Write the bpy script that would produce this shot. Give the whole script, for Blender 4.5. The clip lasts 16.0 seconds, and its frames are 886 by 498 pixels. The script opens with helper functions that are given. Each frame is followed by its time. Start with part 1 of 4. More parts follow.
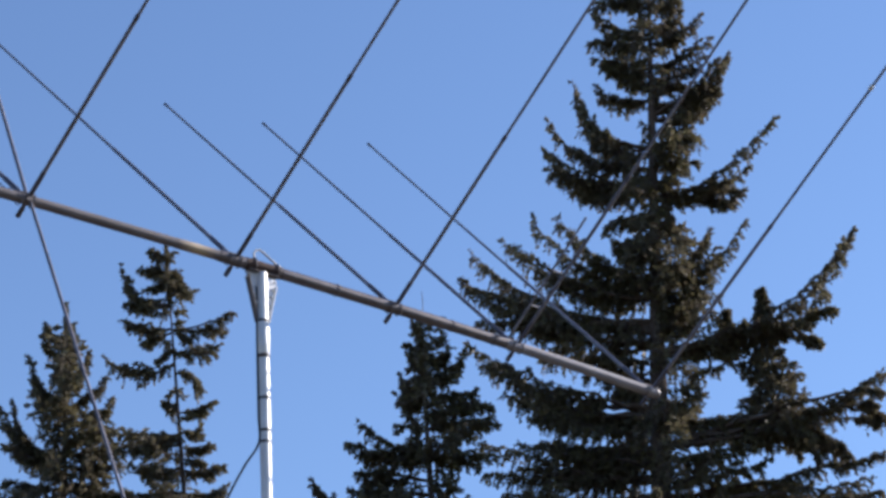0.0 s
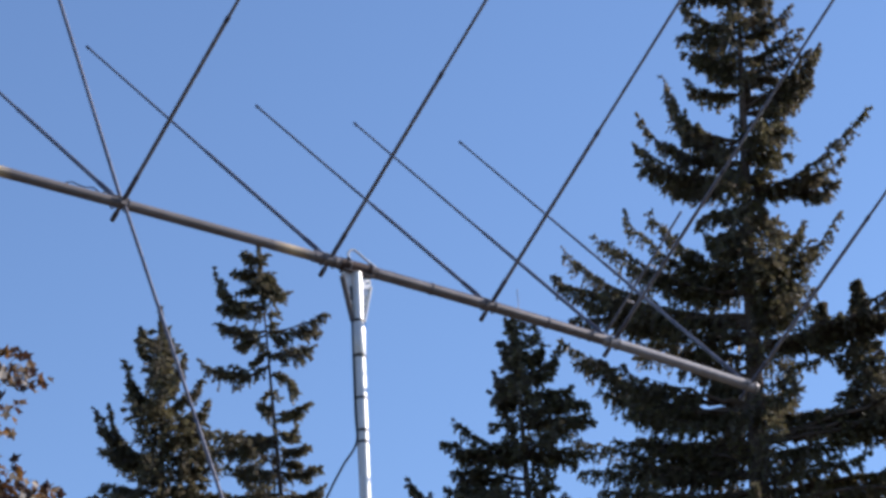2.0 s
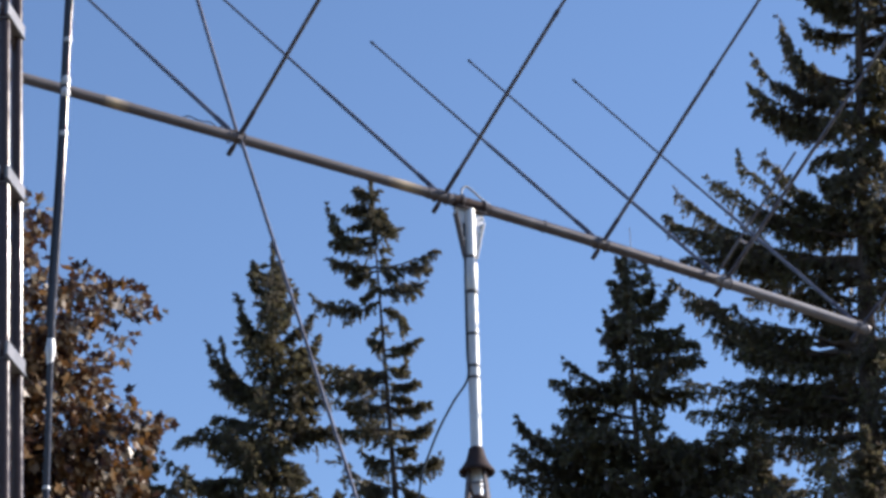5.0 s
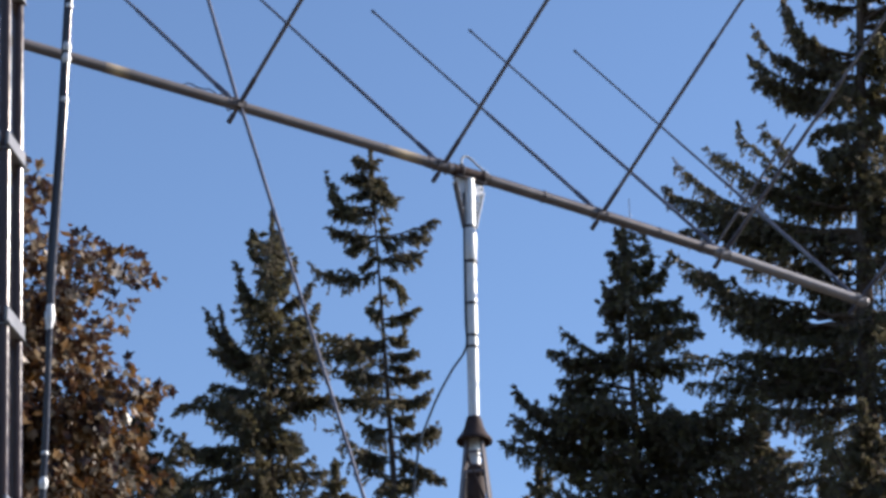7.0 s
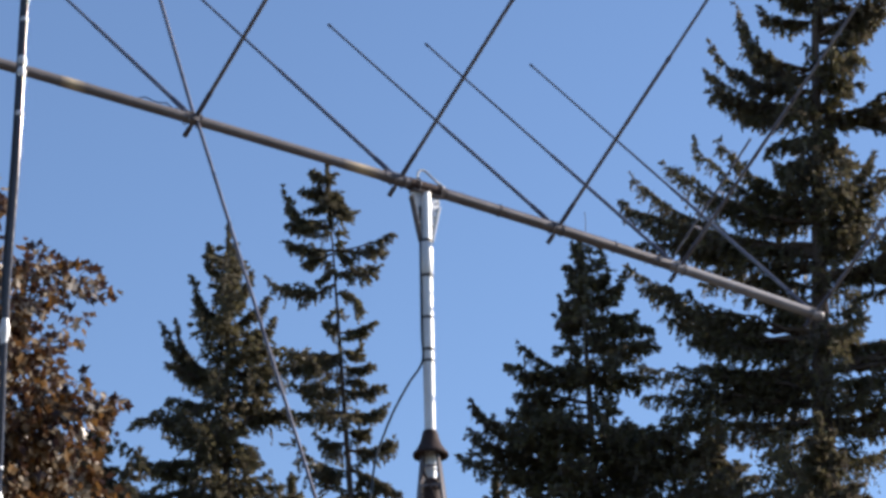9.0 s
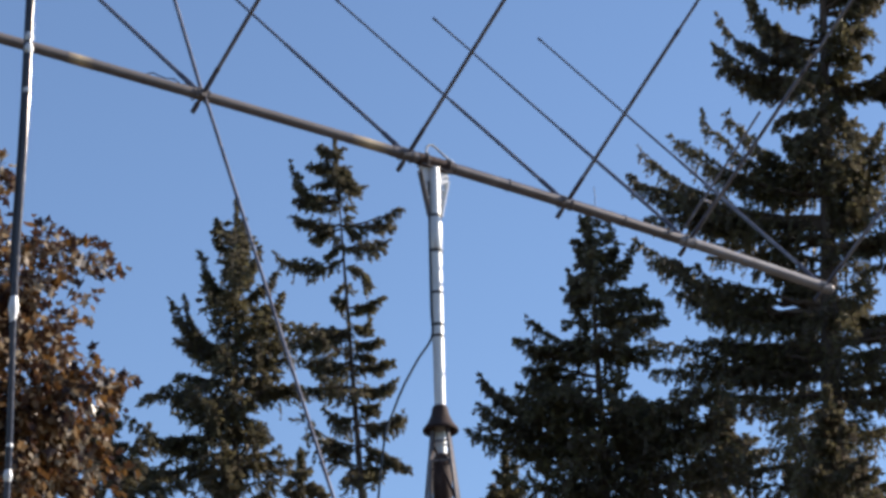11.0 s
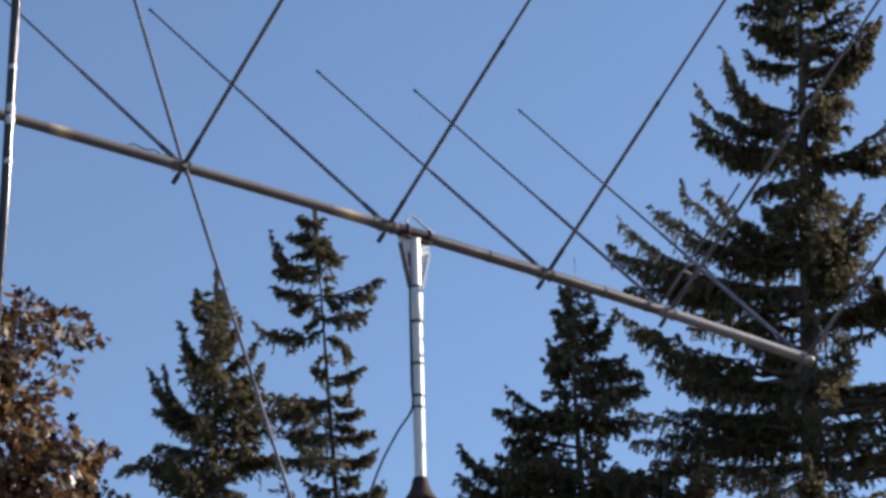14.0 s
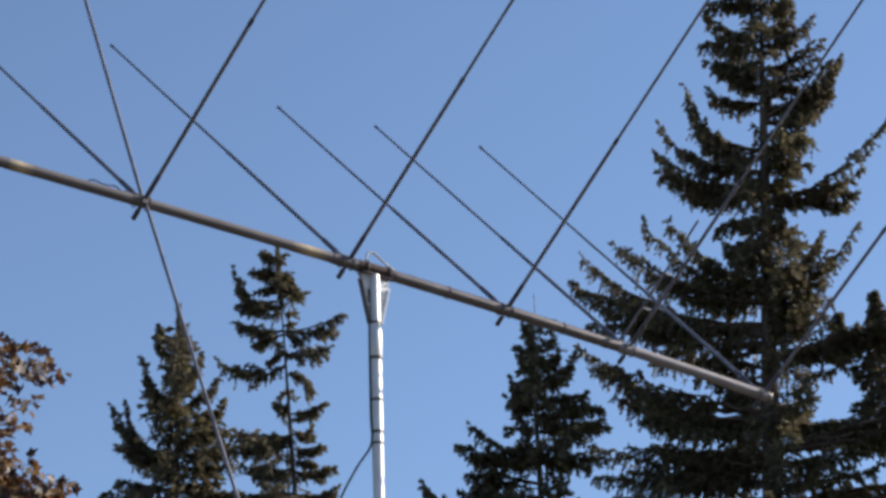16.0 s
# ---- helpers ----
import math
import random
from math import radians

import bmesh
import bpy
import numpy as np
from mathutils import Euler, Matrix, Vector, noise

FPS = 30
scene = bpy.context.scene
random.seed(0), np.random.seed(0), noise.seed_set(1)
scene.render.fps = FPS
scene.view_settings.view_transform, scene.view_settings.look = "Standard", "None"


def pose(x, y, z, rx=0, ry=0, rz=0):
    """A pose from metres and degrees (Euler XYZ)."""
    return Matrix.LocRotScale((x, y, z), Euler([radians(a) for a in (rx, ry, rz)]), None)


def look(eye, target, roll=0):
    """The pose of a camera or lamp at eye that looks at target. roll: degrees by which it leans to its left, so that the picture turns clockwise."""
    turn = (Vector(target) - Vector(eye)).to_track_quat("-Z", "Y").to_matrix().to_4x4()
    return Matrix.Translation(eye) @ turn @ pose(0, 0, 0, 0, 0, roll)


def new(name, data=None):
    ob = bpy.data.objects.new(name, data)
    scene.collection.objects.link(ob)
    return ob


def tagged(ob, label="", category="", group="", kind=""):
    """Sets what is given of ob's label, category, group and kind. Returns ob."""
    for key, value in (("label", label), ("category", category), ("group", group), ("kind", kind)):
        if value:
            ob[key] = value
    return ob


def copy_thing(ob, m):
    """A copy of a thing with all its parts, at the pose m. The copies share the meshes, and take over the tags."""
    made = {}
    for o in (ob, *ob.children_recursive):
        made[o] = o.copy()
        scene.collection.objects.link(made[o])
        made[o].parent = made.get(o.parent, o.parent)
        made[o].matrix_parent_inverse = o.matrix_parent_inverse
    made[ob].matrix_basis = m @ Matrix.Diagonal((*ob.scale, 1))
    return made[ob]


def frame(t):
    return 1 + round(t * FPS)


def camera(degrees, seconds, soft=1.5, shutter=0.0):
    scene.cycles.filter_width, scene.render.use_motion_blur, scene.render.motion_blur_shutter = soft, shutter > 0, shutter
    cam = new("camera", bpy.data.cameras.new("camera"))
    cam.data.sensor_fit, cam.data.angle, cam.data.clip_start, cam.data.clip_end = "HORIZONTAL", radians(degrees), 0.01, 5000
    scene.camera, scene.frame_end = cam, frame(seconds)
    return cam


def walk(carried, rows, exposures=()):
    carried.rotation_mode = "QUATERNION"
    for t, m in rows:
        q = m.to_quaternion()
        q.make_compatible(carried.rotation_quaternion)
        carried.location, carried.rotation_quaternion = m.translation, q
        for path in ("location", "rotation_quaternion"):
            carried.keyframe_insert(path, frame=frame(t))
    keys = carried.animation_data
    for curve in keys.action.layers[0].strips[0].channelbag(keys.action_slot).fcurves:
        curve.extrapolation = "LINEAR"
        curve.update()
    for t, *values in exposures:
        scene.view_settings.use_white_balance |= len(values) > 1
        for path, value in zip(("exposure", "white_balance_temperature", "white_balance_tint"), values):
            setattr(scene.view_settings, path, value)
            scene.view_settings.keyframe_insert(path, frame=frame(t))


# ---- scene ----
cam = camera(21.147, 16.0, soft=3.3)
PATH = [
    (0, pose(0.032, 0.003, 1.616, 117.043, 3.609, -3.685)),
    (0.2, pose(0.0292, 0.0106, 1.6176, 116.29, 3.5086, -3.5143)),
    (0.3, pose(0.0278, 0.0144, 1.6184, 116.205, 3.4584, -3.4394)),
    (0.5, pose(0.025, 0.022, 1.62, 115.604, 3.358, -3.158)),
    (0.7, pose(0.021, 0.0312, 1.6228, 116.179, 3.3808, -3.1439)),
    (0.8, pose(0.019, 0.0358, 1.6242, 116.366, 3.3922, -2.9182)),
    (1, pose(0.015, 0.045, 1.627, 116.526, 3.415, -2.486)),
    (1.2, pose(0.0114, 0.0434, 1.6258, 116.786, 3.2938, -2.1927)),
    (1.3, pose(0.0096, 0.0426, 1.6252, 116.802, 3.2332, -2.2321)),
    (1.5, pose(0.006, 0.041, 1.624, 116.509, 3.112, -1.984)),
    (1.7, pose(0.0104, 0.0514, 1.63, 116.621, 3.2668, -1.8745)),
    (1.8, pose(0.0126, 0.0566, 1.633, 116.513, 3.3442, -1.7176)),
    (2, pose(0.017, 0.067, 1.639, 117.169, 3.499, -1.263)),
    (2.2, pose(0.0126, 0.0618, 1.635, 117.101, 3.2302, -0.5338)),
    (2.3, pose(0.0104, 0.0592, 1.633, 116.679, 3.0958, -0.0446)),
    (2.5, pose(0.006, 0.054, 1.629, 116.429, 2.827, 0.61)),
    (2.7, pose(0.0044, 0.0456, 1.625, 116.509, 2.743, 1.0989)),
    (2.8, pose(0.0036, 0.0414, 1.623, 116.501, 2.701, 0.9508)),
    (3, pose(0.002, 0.033, 1.619, 116.13, 2.617, 0.815)),
    (3.2, pose(0.0012, 0.0278, 1.6182, 116.173, 2.5274, 0.5125)),
    (3.5, pose(-0, 0.02, 1.617, 116.234, 2.393, 0.609)),
    (3.7, pose(0.0008, 0.0192, 1.6162, 115.729, 2.2466, 0.8726)),
    (4, pose(0.002, 0.018, 1.615, 116.3, 2.027, 0.9)),
    (4.2, pose(0.002, 0.018, 1.615, 116.141, 1.95, 0.9556)),
    (6.3, pose(0.001, -0.007, 1.594, 115.276, 1.2, 0.4591)),
    (6.5, pose(0.001, -0.007, 1.594, 115.075, 1.189, 0.664)),
    (6.8, pose(0.0004, -0.0028, 1.5976, 115.175, 1.237, 0.9198)),
    (7, pose(-0, -0, 1.6, 115.023, 1.269, 0.592)),
    (7.2, pose(0.0004, -0.0052, 1.598, 115.15, 1.2874, 0.1634)),
    (7.5, pose(0.001, -0.013, 1.595, 115.231, 1.315, 0.026)),
    (7.7, pose(0.001, -0.0146, 1.5958, 115.411, 1.3134, 0.1185)),
    (8, pose(0.001, -0.017, 1.597, 115.723, 1.311, -0.136)),
    (8.2, pose(0.0022, -0.0122, 1.599, 115.628, 1.4362, -0.212)),
    (8.5, pose(0.004, -0.005, 1.602, 115.87, 1.624, -0.228)),
    (8.7, pose(0.004, -0.0054, 1.6008, 115.691, 1.6568, -0.0904)),
    (9, pose(0.004, -0.006, 1.599, 115.327, 1.706, -0.352)),
    (9.2, pose(0.002, 0.006, 1.602, 115.455, 1.501, -0.616)),
    (11.3, pose(-0.004, 0.021, 1.617, 114.673, 1.888, -0.04)),
    (11.5, pose(-0.005, 0.018, 1.618, 115.334, 1.876, -0.163)),
    (11.7, pose(-0.0046, 0.0208, 1.6188, 115.686, 1.8648, 0.1331)),
    (12, pose(-0.004, 0.025, 1.62, 116.211, 1.848, 0.12)),
    (12.2, pose(-0.0056, 0.0222, 1.62, 116.32, 1.7836, -0.0209)),
    (12.5, pose(-0.008, 0.018, 1.62, 116.511, 1.687, 0.071)),
    (12.7, pose(-0.0096, 0.0176, 1.6192, 116.522, 1.7434, 0.0476)),
    (13, pose(-0.012, 0.017, 1.618, 116.13, 1.828, -0.357)),
    (13.2, pose(-0.012, 0.015, 1.6176, 116.139, 1.788, -0.4926)),
    (13.5, pose(-0.012, 0.012, 1.617, 116.214, 1.728, -0.22)),
    (13.7, pose(-0.0096, 0.0136, 1.6178, 116.183, 1.8548, -0.2325)),
    (14, pose(-0.006, 0.016, 1.619, 116.397, 2.045, -0.521)),
    (14.2, pose(-0.0032, 0.0076, 1.6146, 116.682, 2.0626, -0.3722)),
    (14.5, pose(0.001, -0.005, 1.608, 116.744, 2.089, -0.39)),
    (14.7, pose(0.0018, -0.0086, 1.6056, 116.852, 2.2142, -0.608)),
    (15, pose(0.003, -0.014, 1.602, 116.414, 2.402, -0.593)),
    (15.2, pose(0.0058, -0.016, 1.6032, 116.884, 2.3964, -0.6033)),
    (15.5, pose(0.01, -0.019, 1.605, 117.154, 2.388, -0.871)),
    (15.7, pose(0.0128, -0.0214, 1.6042, 116.77, 2.3604, -0.7649)),
    (16, pose(0.017, -0.025, 1.603, 117.223, 2.319, -1.366)),
]
walk(cam, PATH, exposures=((0, 0.32, 6300, 17), (4, 0.31, 6400, 16), (8, 0.31, 6600, 15), (16, 0.25, 6950, 14)))

# ---- sky, sun ----
SUN_AZ, SUN_EL = 71.0, 29.0          # degrees from +Y towards +X, and above the horizon
world = bpy.data.worlds.new("sky")
scene.world = world
world.use_nodes = True
wn = world.node_tree
sky = wn.nodes.new("ShaderNodeTexSky")
sky.sky_type = "NISHITA"
sky.sun_disc = False
sky.sun_elevation, sky.sun_rotation = radians(SUN_EL), radians(SUN_AZ)
sky.altitude, sky.air_density, sky.dust_density, sky.ozone_density = 0, 1.0, 0.0, 4.0
wn.links.new(sky.outputs[0], wn.nodes["Background"].inputs[0])
wn.nodes["Background"].inputs[1].default_value = 0.15
sun = new("sun", bpy.data.lights.new("sun", "SUN"))
sun.data.energy, sun.data.angle, sun.data.color = 4.8, radians(0.53), (1.0, 0.93, 0.82)
to_sun = Vector((math.sin(radians(SUN_AZ)) * math.cos(radians(SUN_EL)), math.cos(radians(SUN_AZ)) * math.cos(radians(SUN_EL)), math.sin(radians(SUN_EL))))
sun.matrix_world = look(to_sun * 60, (0, 0, 0))


# ---- materials ----
def material(name, colours, rough=0.6, metal=0.0, scale=6.0, bump=0.15, fine=60.0, island=False, through_light=0.0, spec=0.5):
    """Two scales of noise run through a colour ramp; island: each loose piece takes its own tone."""
    m = bpy.data.materials.new(name)
    m.use_nodes = True
    n, l = m.node_tree.nodes, m.node_tree.links
    b = n["Principled BSDF"]
    tex = n.new("ShaderNodeTexCoord")
    big, small = n.new("ShaderNodeTexNoise"), n.new("ShaderNodeTexNoise")
    big.inputs["Scale"].default_value, big.inputs["Detail"].default_value = scale, 5
    small.inputs["Scale"].default_value, small.inputs["Detail"].default_value = fine, 4
    for t in (big, small):
        l.new(tex.outputs["Object"], t.inputs["Vector"])
    mix = n.new("ShaderNodeMath")
    mix.operation = "MULTIPLY_ADD"
    l.new(small.outputs["Fac"], mix.inputs[0])
    mix.inputs[1].default_value = 0.5
    l.new(big.outputs["Fac"], mix.inputs[2])
    sub = n.new("ShaderNodeMath")
    sub.operation = "MULTIPLY_ADD"
    l.new(mix.outputs[0], sub.inputs[0])
    sub.inputs[1].default_value, sub.inputs[2].default_value = 1.6, -0.7
    fac = sub.outputs[0]
    if island:
        g = n.new("ShaderNodeNewGeometry")
        add = n.new("ShaderNodeMath")
        add.operation = "MULTIPLY_ADD"
        l.new(fac, add.inputs[0])
        add.inputs[1].default_value = 0.45
        half = n.new("ShaderNodeMath")
        half.operation = "MULTIPLY"
        half.inputs[1].default_value = 0.6
        l.new(g.outputs["Random Per Island"], half.inputs[0])
        l.new(half.outputs[0], add.inputs[2])
        fac = add.outputs[0]
    ramp = n.new("ShaderNodeValToRGB")
    while len(ramp.color_ramp.elements) < len(colours):
        ramp.color_ramp.elements.new(0.5)
    for i, c in enumerate(colours):
        ramp.color_ramp.elements[i].position = i / max(1, len(colours) - 1)
        ramp.color_ramp.elements[i].color = (*c, 1)
    l.new(fac, ramp.inputs[0])
    l.new(ramp.outputs[0], b.inputs["Base Color"])
    b.inputs["Roughness"].default_value, b.inputs["Metallic"].default_value = rough, metal
    b.inputs["Specular IOR Level"].default_value = spec
    if metal > 0 or bump > 0:
        rr = n.new("ShaderNodeMath")
        rr.operation = "MULTIPLY_ADD"
        l.new(small.outputs["Fac"], rr.inputs[0])
        rr.inputs[1].default_value, rr.inputs[2].default_value = 0.25, rough - 0.12
        l.new(rr.outputs[0], b.inputs["Roughness"])
    if bump > 0:
        bm_ = n.new("ShaderNodeBump")
        bm_.inputs["Strength"].default_value, bm_.inputs["Distance"].default_value = bump, 0.01
        l.new(mix.outputs[0], bm_.inputs["Height"])
        l.new(bm_.outputs[0], b.inputs["Normal"])
    if through_light > 0:
        tr = n.new("ShaderNodeBsdfTranslucent")
        l.new(ramp.outputs[0], tr.inputs[0])
        ms = n.new("ShaderNodeMixShader")
        ms.inputs[0].default_value = through_light
        l.new(b.outputs[0], ms.inputs[1])
        l.new(tr.outputs[0], ms.inputs[2])
        l.new(ms.outputs[0], n["Material Output"].inputs[0])
    return m


GALV = material("galvanised_steel", [(0.66, 0.66, 0.66), (0.78, 0.78, 0.77), (0.87, 0.86, 0.84)], rough=0.46, metal=0.3, scale=9, bump=0.06, fine=80)
ZINC = material("dull_zinc_plate", [(0.42, 0.43, 0.45), (0.58, 0.58, 0.59), (0.72, 0.71, 0.70)], rough=0.6, metal=0.2, scale=14, bump=0.1, fine=90)
ALU = material("weathered_aluminium", [(0.115, 0.100, 0.102), (0.160, 0.142, 0.143), (0.215, 0.192, 0.192)], rough=0.72, metal=0.1, scale=5, bump=0.1, fine=90)
DULL = material("tarnished_aluminium", [(0.095, 0.082, 0.087), (0.140, 0.124, 0.129), (0.20, 0.18, 0.185)], rough=0.45, metal=0.3, scale=6, bump=0.12, fine=90)
# paler boom metal: the sunlit look of the outer length is in the colour
SUNLIT = material("sunlit_tone_aluminium", [(0.20, 0.190, 0.21), (0.27, 0.260, 0.28), (0.36, 0.350, 0.37)], rough=0.6, metal=0.05, scale=6, bump=0.05, fine=90, spec=0.25)
ROD = material("oxidised_aluminium_rod", [(0.13, 0.125, 0.15), (0.20, 0.195, 0.225), (0.28, 0.275, 0.31)], rough=0.5, metal=0.45, scale=7, bump=0.1, fine=120)
SLEEVE = material("dark_rod_sleeve", [(0.085, 0.082, 0.105), (0.14, 0.135, 0.165)], rough=0.5, metal=0.5, bump=0.1)
POLE = material("dark_glossy_tube", [(0.040, 0.037, 0.040), (0.075, 0.070, 0.074)], rough=0.13, scale=8, bump=0.03, fine=40, spec=0.55)
LEG = material("dark_tower_tube", [(0.045, 0.026, 0.021), (0.085, 0.052, 0.042)], rough=0.16, scale=8, bump=0.02, fine=40, spec=0.5)
DARK = material("black_band", [(0.02, 0.02, 0.022), (0.05, 0.045, 0.045)], rough=0.5, bump=0.2)
# boom metal that turns bright tan towards the middle of its length
TAN = material("tan_bright_patch", [(0.115, 0.100, 0.102), (0.160, 0.142, 0.143), (0.215, 0.192, 0.192)], rough=0.65, metal=0.1, scale=5, bump=0.1, fine=90)
tn, tl_ = TAN.node_tree.nodes, TAN.node_tree.links
gen, sep, tan_ramp, blend = tn.new("ShaderNodeTexCoord"), tn.new("ShaderNodeSeparateXYZ"), tn.new("ShaderNodeValToRGB"), tn.new("ShaderNodeMixRGB")
tl_.new(gen.outputs["Generated"], sep.inputs[0])
tl_.new(sep.outputs[0], tan_ramp.inputs[0])
tan_ramp.color_ramp.elements[0].position, tan_ramp.color_ramp.elements[0].color = 0.12, (0, 0, 0, 1)
tan_ramp.color_ramp.elements[1].position, tan_ramp.color_ramp.elements[1].color = 0.88, (0, 0, 0, 1)
tan_ramp.color_ramp.elements.new(0.5).color = (1, 1, 1, 1)
old = tn["Principled BSDF"].inputs["Base Color"].links[0].from_socket
tl_.new(tan_ramp.outputs[0], blend.inputs[0])
tl_.new(old, blend.inputs[1])
blend.inputs[2].default_value = (0.56, 0.44, 0.29, 1)
tl_.new(blend.outputs[0], tn["Principled BSDF"].inputs["Base Color"])
RUST = material("rusty_steel", [(0.022, 0.012, 0.011), (0.048, 0.026, 0.022), (0.085, 0.048, 0.036)], rough=0.75, metal=0.2, scale=12, bump=0.4)
COAX = material("black_cable_sheath", [(0.015, 0.015, 0.017), (0.035, 0.035, 0.038)], rough=0.35, bump=0.1)
PALE = material("pale_cable_sheath", [(0.45, 0.45, 0.44), (0.65, 0.65, 0.63)], rough=0.4, bump=0.05)
BRACKET = material("grey_bracket_paint", [(0.20, 0.20, 0.215), (0.27, 0.27, 0.285), (0.34, 0.34, 0.355)], rough=0.5, metal=0.2, scale=10, bump=0.2)
BARK = material("conifer_bark", [(0.052, 0.038, 0.031), (0.085, 0.062, 0.050), (0.130, 0.098, 0.078)], rough=0.95, scale=3, bump=0.8, fine=25, spec=0.2)
# both needle ramps paint in lifted purple-brown shade and olive sunlit sprays
NEEDLE = material("dark_green_needles", [(0.132, 0.103, 0.091), (0.138, 0.113, 0.083), (0.147, 0.132, 0.067), (0.198, 0.170, 0.067)], rough=0.52, scale=0.5, bump=0.0, fine=3, island=True, through_light=0.5, spec=0.45)
NEEDLE_B = material("blue_green_needles", [(0.136, 0.108, 0.100), (0.145, 0.124, 0.093), (0.160, 0.144, 0.078), (0.204, 0.168, 0.069)], rough=0.52, scale=0.6, bump=0.0, fine=3, island=True, through_light=0.5, spec=0.45)
# darkest tones paint shadow gaps; palest paint leaf gloss as well as pale backs
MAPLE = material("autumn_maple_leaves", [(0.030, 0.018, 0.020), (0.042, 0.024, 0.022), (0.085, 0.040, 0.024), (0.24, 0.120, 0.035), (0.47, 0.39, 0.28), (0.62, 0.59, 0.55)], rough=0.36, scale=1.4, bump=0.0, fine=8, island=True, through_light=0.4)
MAPLE_BARK = material("maple_bark", [(0.06, 0.045, 0.035), (0.14, 0.11, 0.09)], rough=0.9, scale=4, bump=0.6, fine=30)
GRASS = material("dry_autumn_lawn", [(0.045, 0.038, 0.026), (0.085, 0.070, 0.045), (0.12, 0.095, 0.065), (0.07, 0.075, 0.035)], rough=0.95, scale=0.35, bump=0.6, fine=9)


# ---- mesh builders ----
def mesh_of(name, verts, faces, mat, smooth=False):
    me = bpy.data.meshes.new(name)
    me.from_pydata([tuple(v) for v in verts], [], [tuple(f) for f in faces])
    me.materials.append(mat)
    if smooth:
        me.polygons.foreach_set("use_smooth", [True] * len(me.polygons))
    me.update()
    return me


def thing(name, place, label, category, group="", kind=""):
    ob = new(name)
    ob.location = place
    ob.empty_display_size = 0.2
    return tagged(ob, label, category, group, kind)


def child(name, me, parent, label=""):
    """A mesh in world coordinates, hung under its thing or under one of its parts."""
    ob = new(name, me)
    ob.parent = parent
    root = parent if parent.parent is None else parent.parent
    me.transform(Matrix.Translation(-root.location))
    return tagged(ob, label)


def tube(points, radii, sides=12, cap=True):
    """Verts and faces of a round tube along points."""
    pts = [Vector(p) for p in points]
    if not hasattr(radii, "__len__"):
        radii = [radii] * len(pts)
    verts, faces = [], []
    ref = None
    for i, p in enumerate(pts):
        d = (pts[min(i + 1, len(pts) - 1)] - pts[max(i - 1, 0)]).normalized()
        if ref is None:
            ref = Vector((0, 0, 1)) if abs(d.z) < 0.9 else Vector((1, 0, 0))
        a = (ref - d * ref.dot(d)).normalized()
        ref = a
        b = d.cross(a)
        for k in range(sides):
            w = 2 * math.pi * k / sides
            verts.append(p + (a * math.cos(w) + b * math.sin(w)) * radii[i])
    for i in range(len(pts) - 1):
        for k in range(sides):
            k2 = (k + 1) % sides
            faces.append((i * sides + k, i * sides + k2, (i + 1) * sides + k2, (i + 1) * sides + k))
    if cap:
        e = (len(pts) - 1) * sides
        rim = verts[:sides] + verts[e:e + sides]
        k = len(verts)
        verts += rim
        faces.append(tuple(reversed(range(k, k + sides))))
        faces.append(tuple(range(k + sides, k + 2 * sides)))
    return verts, faces


def tube_mesh(name, points, radii, mat, sides=12):
    return mesh_of(name, *tube(points, radii, sides), mat, True)


def hollow_tube_mesh(name, a, b, r_out, r_in, mat, sides=20):
    """A straight pipe with open ends and wall thickness."""
    a, b = Vector(a), Vector(b)
    d = (b - a).normalized()
    u = d.orthogonal().normalized()
    w = d.cross(u)
    verts, faces = [], []
    for (p, r), (p2, r2) in (((a, r_out), (b, r_out)), ((b, r_out), (b, r_in)), ((b, r_in), (a, r_in)), ((a, r_in), (a, r_out))):
        o = len(verts)
        for q, rad in ((p, r), (p2, r2)):
            for k in range(sides):
                t = 2 * math.pi * k / sides
                verts.append(q + (u * math.cos(t) + w * math.sin(t)) * rad)
        faces += [(o + k, o + (k + 1) % sides, o + sides + (k + 1) % sides, o + sides + k) for k in range(sides)]
    return mesh_of(name, verts, faces, mat, True)


def lathe_mesh(name, axis_xy, profile, mat, sides=24):
    verts, faces = [], []
    for r, z in profile:
        for k in range(sides):
            t = 2 * math.pi * k / sides
            verts.append((axis_xy[0] + r * math.cos(t), axis_xy[1] + r * math.sin(t), z))
    for i in range(len(profile) - 1):
        for k in range(sides):
            k2 = (k + 1) % sides
            faces.append((i * sides + k, i * sides + k2, (i + 1) * sides + k2, (i + 1) * sides + k))
    return mesh_of(name, verts, faces, mat, True)


def bar_mesh(name, a, b, width, height, mat, up=(0, 0, 1), bevel=0.15):
    """A flat bar from a to b with chamfered edges."""
    a, b, up = Vector(a), Vector(b), Vector(up)
    d = (b - a).normalized()
    s = d.cross(up).normalized()
    n = s.cross(d)
    hw, hh, c = width / 2, height / 2, min(width, height) * bevel
    ring = [(-hw + c, -hh), (hw - c, -hh), (hw, -hh + c), (hw, hh - c), (hw - c, hh), (-hw + c, hh), (-hw, hh - c), (-hw, -hh + c)]
    verts = [p + s * x + n * y for p in (a, b) for x, y in ring]
    faces = [(k, (k + 1) % 8, 8 + (k + 1) % 8, 8 + k) for k in range(8)] + [tuple(range(7, -1, -1)), tuple(range(8, 16))]
    return mesh_of(name, verts, faces, mat)


